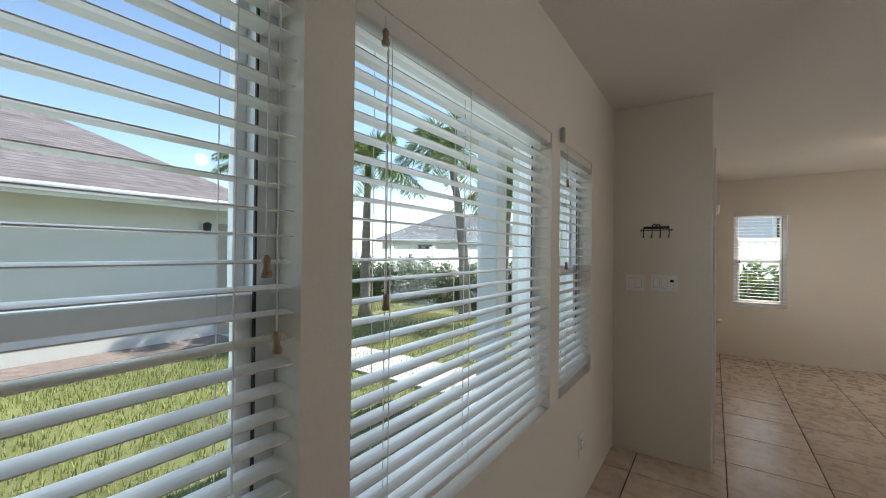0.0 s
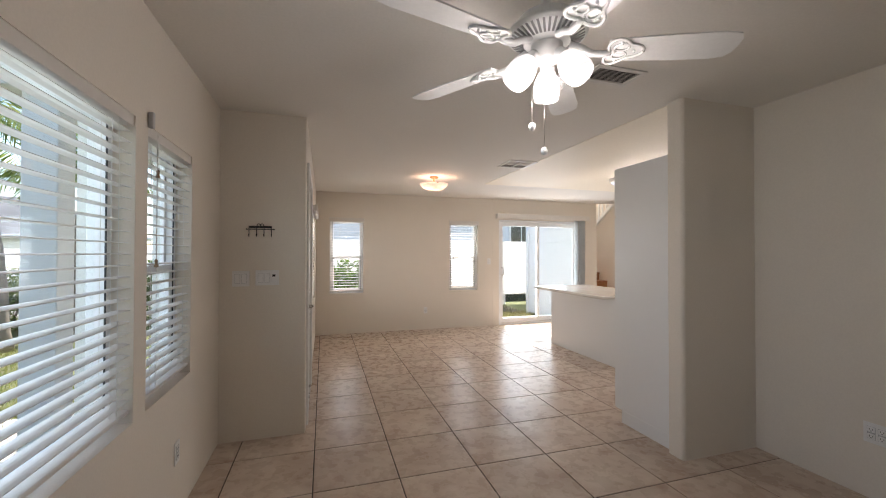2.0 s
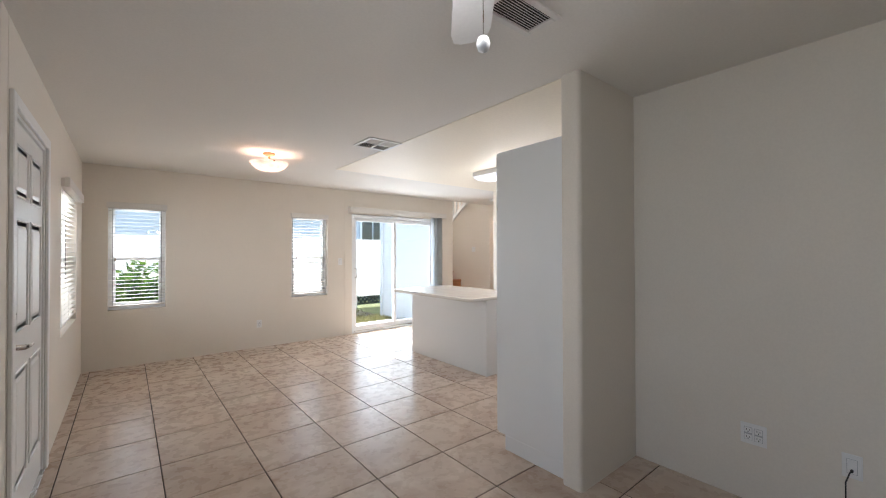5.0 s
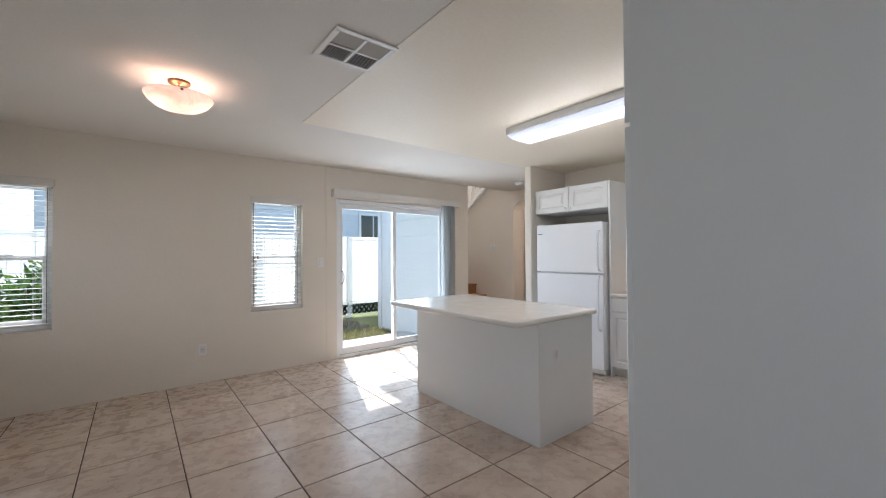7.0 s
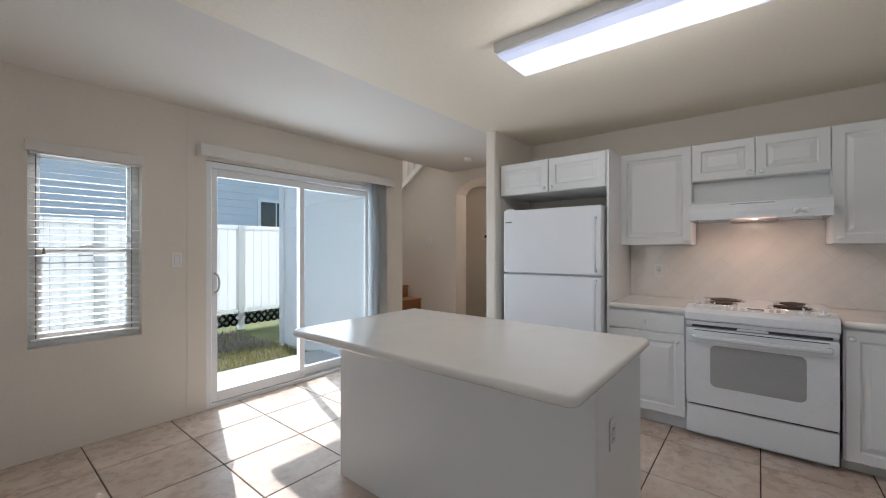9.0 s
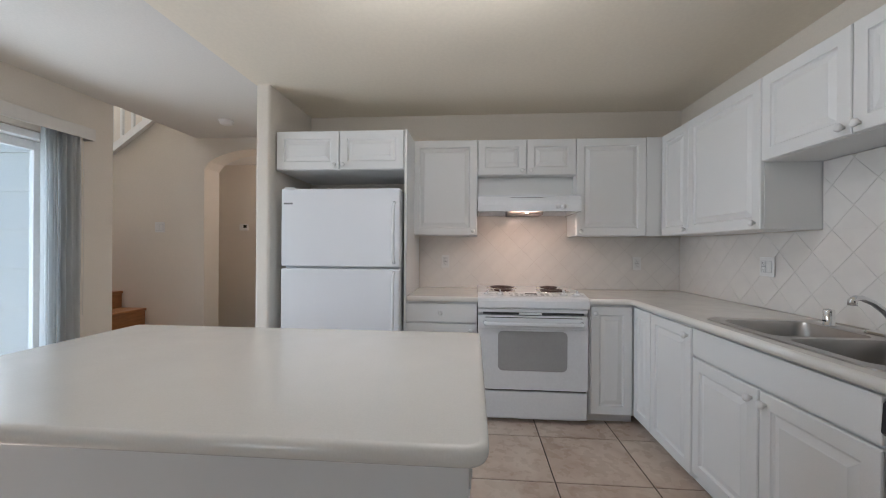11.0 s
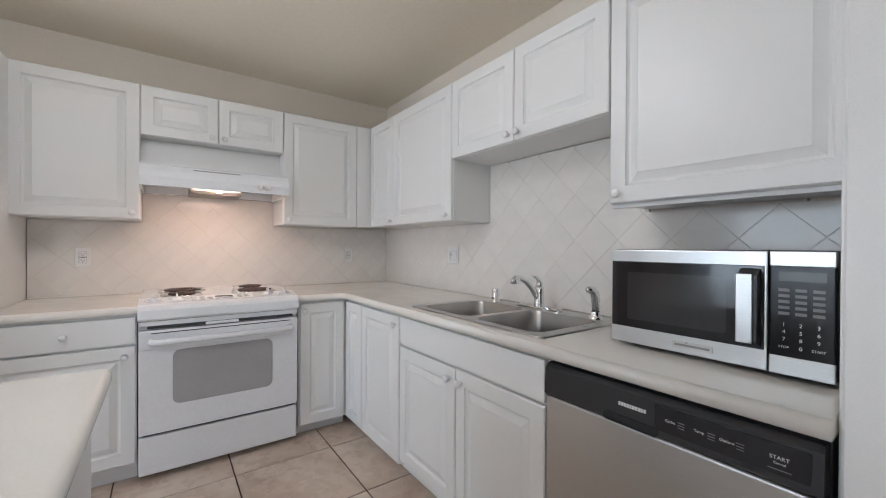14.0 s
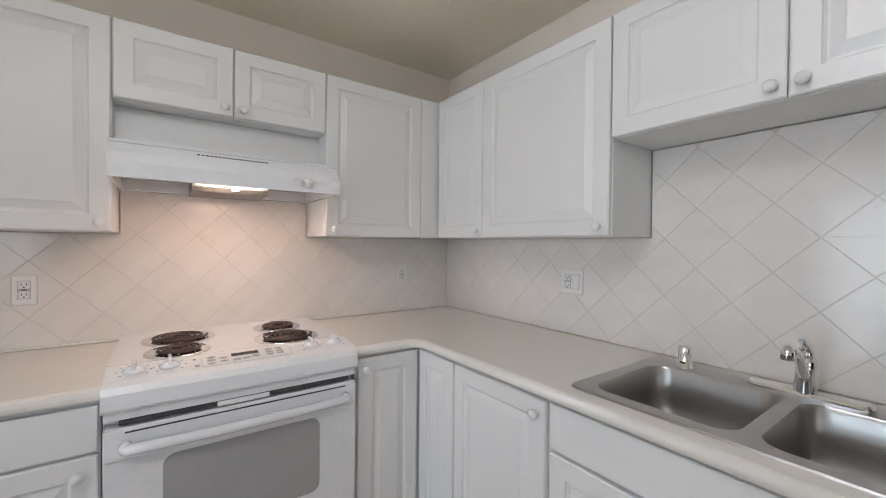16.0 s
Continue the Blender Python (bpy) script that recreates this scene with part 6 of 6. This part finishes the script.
solo("house_outer_wall_north", cell_wall((XD - 0.15, 7.05), (GZ, 2.9), [(1.778, 2.345, 0.688, 1.97), (3.922, 4.497, 0.688, 1.97), (4.92, 6.73, GZ, 2.04)], YN + 0.152, YN + 0.19, "x"), EXT, "pale outer face of the house wall", "wall", "", "structure")


def fence():
    f = thing("vinyl_fence", (-1.0, 11.7, GZ), 0, "white vinyl privacy fence with a lattice strip at its foot", "fence", "", "structure")
    top = 1.84
    me = mesh_of("board", bx(-0.073, 0.073, 0.0, 0.022, 0.36, top, 0.004, 1), FENCE)
    for i in range(92):
        b = new("board", me)
        b.parent = f
        b.location = (0.075 + i * 0.150, 0, 0)
    for x in range(8):
        part("post", bx(x * 1.97 - 0.06, x * 1.97 + 0.06, -0.03, 0.09, 0.0, top + 0.06, 0.006, 1), FENCE, f)
    part("top_rail", bx(0, 13.8, -0.015, 0.04, top - 0.02, top + 0.06, 0.005, 1), FENCE, f)
    part("bottom_rail", bx(0, 13.8, -0.015, 0.04, 0.30, 0.38, 0.005, 1), FENCE, f)
    bm = bmesh.new()
    for i in range(110):
        x = i * 0.125
        for s in (1, -1):
            c = (x, x + 0.2 * s)
            v = [bm.verts.new(p) for p in ((c[0] - 0.028, -0.01 - 0.004 * s, 0.08), (c[0] + 0.028, -0.01 - 0.004 * s, 0.08), (c[1] + 0.028, -0.01 - 0.004 * s, 0.31), (c[1] - 0.028, -0.01 - 0.004 * s, 0.31))]
            bm.faces.new(v)
    bmesh.ops.solidify(bm, geom=bm.faces[:], thickness=0.006)
    tagged(part("lattice", bm, FENCE, f, "white diagonal lattice"), kind="stuff")


fence()


def roof_courses(bm, a, b, c, d, rows, cols, step):
    """Stepped shingle courses on the four-sided slope a, b (eave) to d, c (ridge)."""
    a, b, c, d = (Vector(p) for p in (a, b, c, d))
    n = (b - a).cross(d - a).normalized()
    r = random.Random(rows)
    for i in range(rows):
        t0, t1 = i / rows, min(1.0, (i + 1.25) / rows)
        l0, r0, l1, r1 = a.lerp(d, t0), b.lerp(c, t0), a.lerp(d, t1), b.lerp(c, t1)
        m = max(2, int(cols * (r0 - l0).length / (b - a).length))
        o = r.uniform(0, 0.9) / m
        cuts = [0.0] + [min(1, k / m + o * (k > 0)) for k in range(1, m)] + [1.0]
        for u0, u1 in zip(cuts, cuts[1:]):
            p = [l0.lerp(r0, u0) + n * step, l0.lerp(r0, u1) + n * step, l1.lerp(r1, u1) + n * 0.004, l1.lerp(r1, u0) + n * 0.004]
            q = [l0.lerp(r0, u0), l0.lerp(r0, u1)]
            v = [bm.verts.new(x) for x in p]
            bm.faces.new(v)
            w = [bm.verts.new(x) for x in q]
            bm.faces.new((w[0], w[1], v[1], v[0]))
    return bm


def hip_house(name, at, rz, w, l, eave, ridge, over, wall_mat, roof_mat, label, rows, cols, wins=()):
    """A single-storey house with a hipped roof; the front faces local -y."""
    h = thing(name, at, rz, label, "house", "neighbouring houses")
    part("wall", bx(-w / 2, w / 2, 0.0, l, 0.0, eave), wall_mat, h)
    o, m = over, l / 2
    e = eave - 0.05
    A, B, C, D = (-w / 2 - o, -o, e), (w / 2 + o, -o, e), (w / 2 + o, l + o, e), (-w / 2 - o, l + o, e)
    R0, R1 = (-w / 2 + m * 0.85, m, ridge), (w / 2 - m * 0.85, m, ridge)
    part("soffit", bx(A[0], B[0], -o, l + o, e - 0.06, e - 0.002), VINYL, h)
    bm = bmesh.new()
    roof_courses(bm, A, B, R1, R0, rows, cols, 0.007)
    roof_courses(bm, B, C, R1, R1, rows, cols // 2, 0.007)
    roof_courses(bm, C, D, R0, R1, rows, cols, 0.007)
    roof_courses(bm, D, A, R0, R0, rows, cols // 2, 0.007)
    part("roof", bm, roof_mat, h, "shingled hip roof")
    for x0, x1, y0, y1 in ((A[0] - 0.02, B[0] + 0.02, -o - 0.02, -o), (A[0] - 0.02, B[0] + 0.02, l + o, l + o + 0.02), (A[0] - 0.02, A[0], -o, l + o), (B[0], B[0] + 0.02, -o, l + o)):
        part("fascia", bx(x0, x1, y0, y1, e - 0.14, e + 0.03, 0.004, 1), VINYL, h)
    part("gutter", bx(A[0], B[0], -o - 0.11, -o - 0.021, e - 0.08, e + 0.02, 0.02, 2), VINYL, h)
    for x, z, ww, hh in wins:
        wi = part("window", bx(x, x + ww, -0.03, 0.0, z, z + hh, 0.006, 1), VINYL, h)
        part("pane", bx(x + 0.06, x + ww - 0.06, -0.034, -0.028, z + 0.06, z + hh - 0.06), BLACKGLASS, wi)
    return h


hip_house("neighbour_house", (-5.75, -3.2, GZ), 90, 16.0, 8.0, 2.38, 4.75, 0.5, STUCCO, ROOF1, "pale stucco house with a brown-grey shingled hip roof", 44, 110)
nh = scene.objects["neighbour_house"]
part("door", bx(7.70, 7.98, -0.03, 0.0, 0.05, 2.0, 0.004), BEIGE, nh, "beige door by the corner")
part("wall_lantern", lathe([(0.03, 0.16), (0.07, 0.13), (0.055, 0.0), (0.02, -0.03), (0.0005, -0.035)], 10, (7.50, -0.09, 1.85)), IRON, nh, "black wall lantern")

hip_house("neighbour_house", (-13.0, 24.0, GZ), 28, 11.0, 9.0, 2.4, 4.6, 0.5, STUCCO, ROOF2, "distant pale house with a grey shingled hip roof", 20, 40, ((-3, 0.9, 1.2, 1.2), (2, 0.9, 1.2, 1.2)))
hip_house("neighbour_house", (-24.0, 14.0, GZ), 60, 12.0, 9.0, 2.4, 4.4, 0.5, STUCCO, ROOF2, "distant pale house with a grey shingled hip roof", 16, 30, ((-3, 0.9, 1.2, 1.2),))


def siding_house_behind():
    h = thing("siding_house", (1.0, 16.5, GZ), 0, "grey lap-sided house behind the white fence", "house", "neighbouring houses")
    part("wall", bx(0.0, 13.0, 0.0, 6.0, 0.0, 4.1), SIDING_GREY, h)
    lap_siding(h, 0.0, 13.0, 1.4, 4.0, 0.22, SIDING_GREY)
    for x, z in ((2.1, 2.0), (8.55, 1.65), (11.6, 2.0)):
        w = part("window", bx(x - 0.1, x + 1.1, -0.06, -0.031, z - 0.1, z + 1.4, 0.005, 1), VINYL, h, "white-trimmed window")
        part("pane", bx(x, x + 0.48, -0.064, -0.058, z, z + 1.3), BLACKGLASS, w)
        part("pane", bx(x + 0.52, x + 1.0, -0.064, -0.058, z, z + 1.3), BLACKGLASS, w)
    part("roof", bx(-0.4, 13.4, -0.3, 6.4, 4.1, 4.28), ROOF2, h)


siding_house_behind()


def leafy(name, at, rx, ry, rz_, count, size, mat, label, category, seed, kind="", group=""):
    """A shrub of many small leaves on a few stems."""
    r = random.Random(seed)
    t = thing(name, at, 0, label, category, group)
    bm = bmesh.new()
    for k in range(7):
        a = r.uniform(0, 6.28)
        e = (rx * 0.6 * math.cos(a), ry * 0.6 * math.sin(a), rz_ * r.uniform(0.7, 1.0))
        tube([(0.04 * math.cos(a), 0.04 * math.sin(a), 0), (e[0] * 0.5, e[1] * 0.5, e[2] * 0.55), e], [0.014, 0.010, 0.004], 5, bm)
    part("stems", bm, BARK, t)
    verts, faces = [], []
    for _ in range(count):
        while True:
            u = Vector((r.uniform(-1, 1), r.uniform(-1, 1), r.uniform(0, 1)))
            q = u.x ** 2 + u.y ** 2 + (u.z * 1.0) ** 2
            if 0.25 < q < 1.0 + 0.12 * math.sin(7 * u.x + 5 * u.y):
                break
        p = Vector((u.x * rx, u.y * ry, u.z * rz_))
        d = Vector((r.uniform(-1, 1), r.uniform(-1, 1), r.uniform(-0.6, 0.8))).normalized()
        s = d.cross(Vector((r.uniform(-1, 1), r.uniform(-1, 1), 1))).normalized()
        k = size * r.uniform(0.6, 1.3)
        i = len(verts)
        up = d.cross(s) * k * 0.12
        verts += [tuple(p), tuple(p + d * k * 0.5 + s * k * 0.25 + up), tuple(p + d * k), tuple(p + d * k * 0.5 - s * k * 0.25 + up)]
        faces += [(i, i + 1, i + 2), (i, i + 2, i + 3)]
    me = bpy.data.meshes.new("leaves")
    me.from_pydata(verts, [], faces)
    me.materials.append(mat)
    o = new("leaves", me)
    o.parent = t
    tagged(o, kind="stuff")
    return t


leafy("shrub", (2.05, 9.15, GZ), 0.62, 0.55, 1.38, 2600, 0.15, LEAF, "broad-leaved green shrub outside the small window", "shrub", 5)
r_ = random.Random(11)
for i in range(16):
    leafy("hedge_bush", (-13.6 + i * 0.84, 11.0 + r_.uniform(-0.15, 0.15), GZ), 0.56, 0.5, 1.34 + r_.uniform(-0.10, 0.10), 1700, 0.12, HEDGE, "green clipped hedge bush by the white fence", "hedge", 20 + i, group="hedge along the fence")
wf = thing("white_fence", (-16, 12.0, GZ), 0, "white vinyl fence behind the hedge", "fence", "", "structure")
for i in range(9):
    part("panel", bx(i * 1.9 + 0.07, i * 1.9 + 1.83, 0.0, 0.03, 0.08, 1.62), FENCE, wf)
    part("post", bx(i * 1.9 - 0.07, i * 1.9 + 0.07, -0.05, 0.09, 0.0, 1.72, 0.01, 1), FENCE, wf)


def palm(at, height, lean, fronds, reach, seed, label):
    r = random.Random(seed)
    t = thing("palm_tree", at, 0, label, "palm tree", "palm trees on the lawn")
    pts, rad = [], []
    for k in range(13):
        u = k / 12
        pts.append((lean[0] * u * u, lean[1] * u * u, height * u))
        rad.append(0.13 * (1 - 0.45 * u) + (0.05 if k == 0 else 0) + 0.006 * (k % 2))
    part("trunk", tube(pts, rad, 12), BARK, t, "ringed grey trunk")
    top = Vector(pts[-1])
    part("crown_shaft", tube([top, top + Vector((0, 0, 0.45))], [0.085, 0.05], 10), LEAF, t)
    top = top + Vector((0, 0, 0.35))
    verts, faces = [], []
    for f in range(fronds):
        az = 2 * math.pi * f / fronds + r.uniform(-0.25, 0.25)
        el = r.uniform(-0.05, 1.30)
        ln = reach * r.uniform(0.8, 1.15)
        h = Vector((math.cos(az), math.sin(az), 0))
        spine = []
        for k in range(15):
            u = k / 14
            spine.append(top + h * (ln * u * math.cos(el) + 0.0) + Vector((0, 0, ln * (u * math.sin(el) - 0.62 * u * u))))
        side = h.cross(Vector((0, 0, 1)))
        for k in range(1, 15):
            d = (spine[k] - spine[k - 1]).normalized()
            i = len(verts)
            w = 0.012 * (1 - k / 16)
            verts += [tuple(spine[k - 1] - side * w), tuple(spine[k - 1] + side * w), tuple(spine[k] + side * w), tuple(spine[k] - side * w)]
            faces.append((i, i + 1, i + 2, i + 3))
            for sub in range(4):
                p = spine[k - 1].lerp(spine[k], sub / 4)
                for sg in (1, -1):
                    L = reach * 0.34 * math.sin(math.pi * min(1, (k + 1) / 16)) * r.uniform(0.75, 1.1) + 0.08
                    tip = p + (side * sg * 0.75 + d * 0.55 + Vector((0, 0, r.uniform(-0.55, 0.05)))) * L
                    i = len(verts)
                    m_ = p.lerp(tip, 0.4)
                    verts += [tuple(p), tuple(m_ + d * 0.020), tuple(tip), tuple(m_ - d * 0.020)]
                    faces += [(i, i + 1, i + 2), (i, i + 2, i + 3)]
    me = bpy.data.meshes.new("crown")
    me.from_pydata(verts, [], faces)
    me.materials.append(PALMLEAF)
    o = new("crown", me)
    o.parent = t
    tagged(o, "drooping feathery fronds", kind="stuff")


palm((-3.1, 8.7, GZ), 3.5, (-0.4, 0.0), 19, 1.9, 1, "leaning palm with drooping green fronds")
palm((-5.25, 7.65, GZ), 3.3, (0.05, 0.0), 19, 1.8, 2, "palm with a full crown of green fronds")
palm((-2.75, 9.9, GZ), 2.8, (0.1, 0.1), 16, 1.35, 3, "slim palm with arching green fronds")
palm((-13.5, 9.0, GZ), 4.6, (0.1, 0.2), 16, 1.7, 4, "tall far palm beyond the neighbouring roof")

# entry porch and paths
pc = thing("porch_column", (-0.12, 4.28, GZ), 0, "square white porch column", "column", "", "structure")
part("shaft", bx(-0.10, 0.10, -0.10, 0.10, 0.12, 2.60, 0.01), VINYL, pc)
part("base", bx(-0.13, 0.13, -0.13, 0.13, 0.0, 0.14, 0.012), VINYL, pc)
solo("porch_roof", bx(-0.4, XD - 0.2, 4.1, 6.6, 2.45, 2.62), EXT, "pale porch roof slab", "roof", "", "structure")
solo("porch_floor", bx(-0.4, XD - 0.152, 4.15, 6.6, GZ, GZ + 0.08, 0.01), CONCRETE, "grey concrete porch floor", "pavement", "", "structure")
solo("front_walk", bx(-7.0, -0.42, 4.55, 5.45, GZ, GZ + 0.03, 0.006), CONCRETE, "pale concrete path across the lawn", "pavement", "", "structure")
solo("gravel_bed", bx(-5.74, -5.05, -8, 4.8, GZ, GZ + 0.02), MULCH, "reddish gravel bed along the neighbouring house", "gravel bed", "", "structure")

# ---- floor tiles ----
P, G = 0.508, 0.0035
tile_me = {}


def tile_mesh(w, l):
    key = (round(w, 3), round(l, 3))
    if key not in tile_me:
        e = 0.0025
        rings = [[(0, 0, FLOOR_Z - 0.002), (w, 0, FLOOR_Z - 0.002), (w, l, FLOOR_Z - 0.002), (0, l, FLOOR_Z - 0.002)],
                 [(0, 0, -0.002), (w, 0, -0.002), (w, l, -0.002), (0, l, -0.002)],
                 [(e, e, 0.0), (w - e, e, 0.0), (w - e, l - e, 0.0), (e, l - e, 0.0)]]
        tile_me[key] = mesh_of("tile", loft(rings, cap0=False), TILE)
    return tile_me[key]


X0T, Y0T = 3.15, 3.83
for i in range(-5, 11):
    for k in range(-11, 9):
        x0, y0 = X0T + i * P, Y0T + k * P
        x1, y1 = x0 + P, y0 + P
        if y1 < 4.2:
            x0 = max(x0, XW - 0.02)
        else:
            x0 = max(x0, XD - 0.06) if y0 >= 4.1 else max(x0, XW - 0.02)
        y0, y1 = max(y0, -1.4), min(y1, YN + 0.015)
        x1 = min(x1, 8.42)
        if x0 > XE + 0.1 and y1 < 3.05 or x1 - x0 < 0.05 or y1 - y0 < 0.03:
            continue
        t = new("tile", tile_mesh(x1 - x0 - 2 * G, y1 - y0 - 2 * G))
        t.parent = floor
        t.location = (x0 + G, y0 + G, 0)
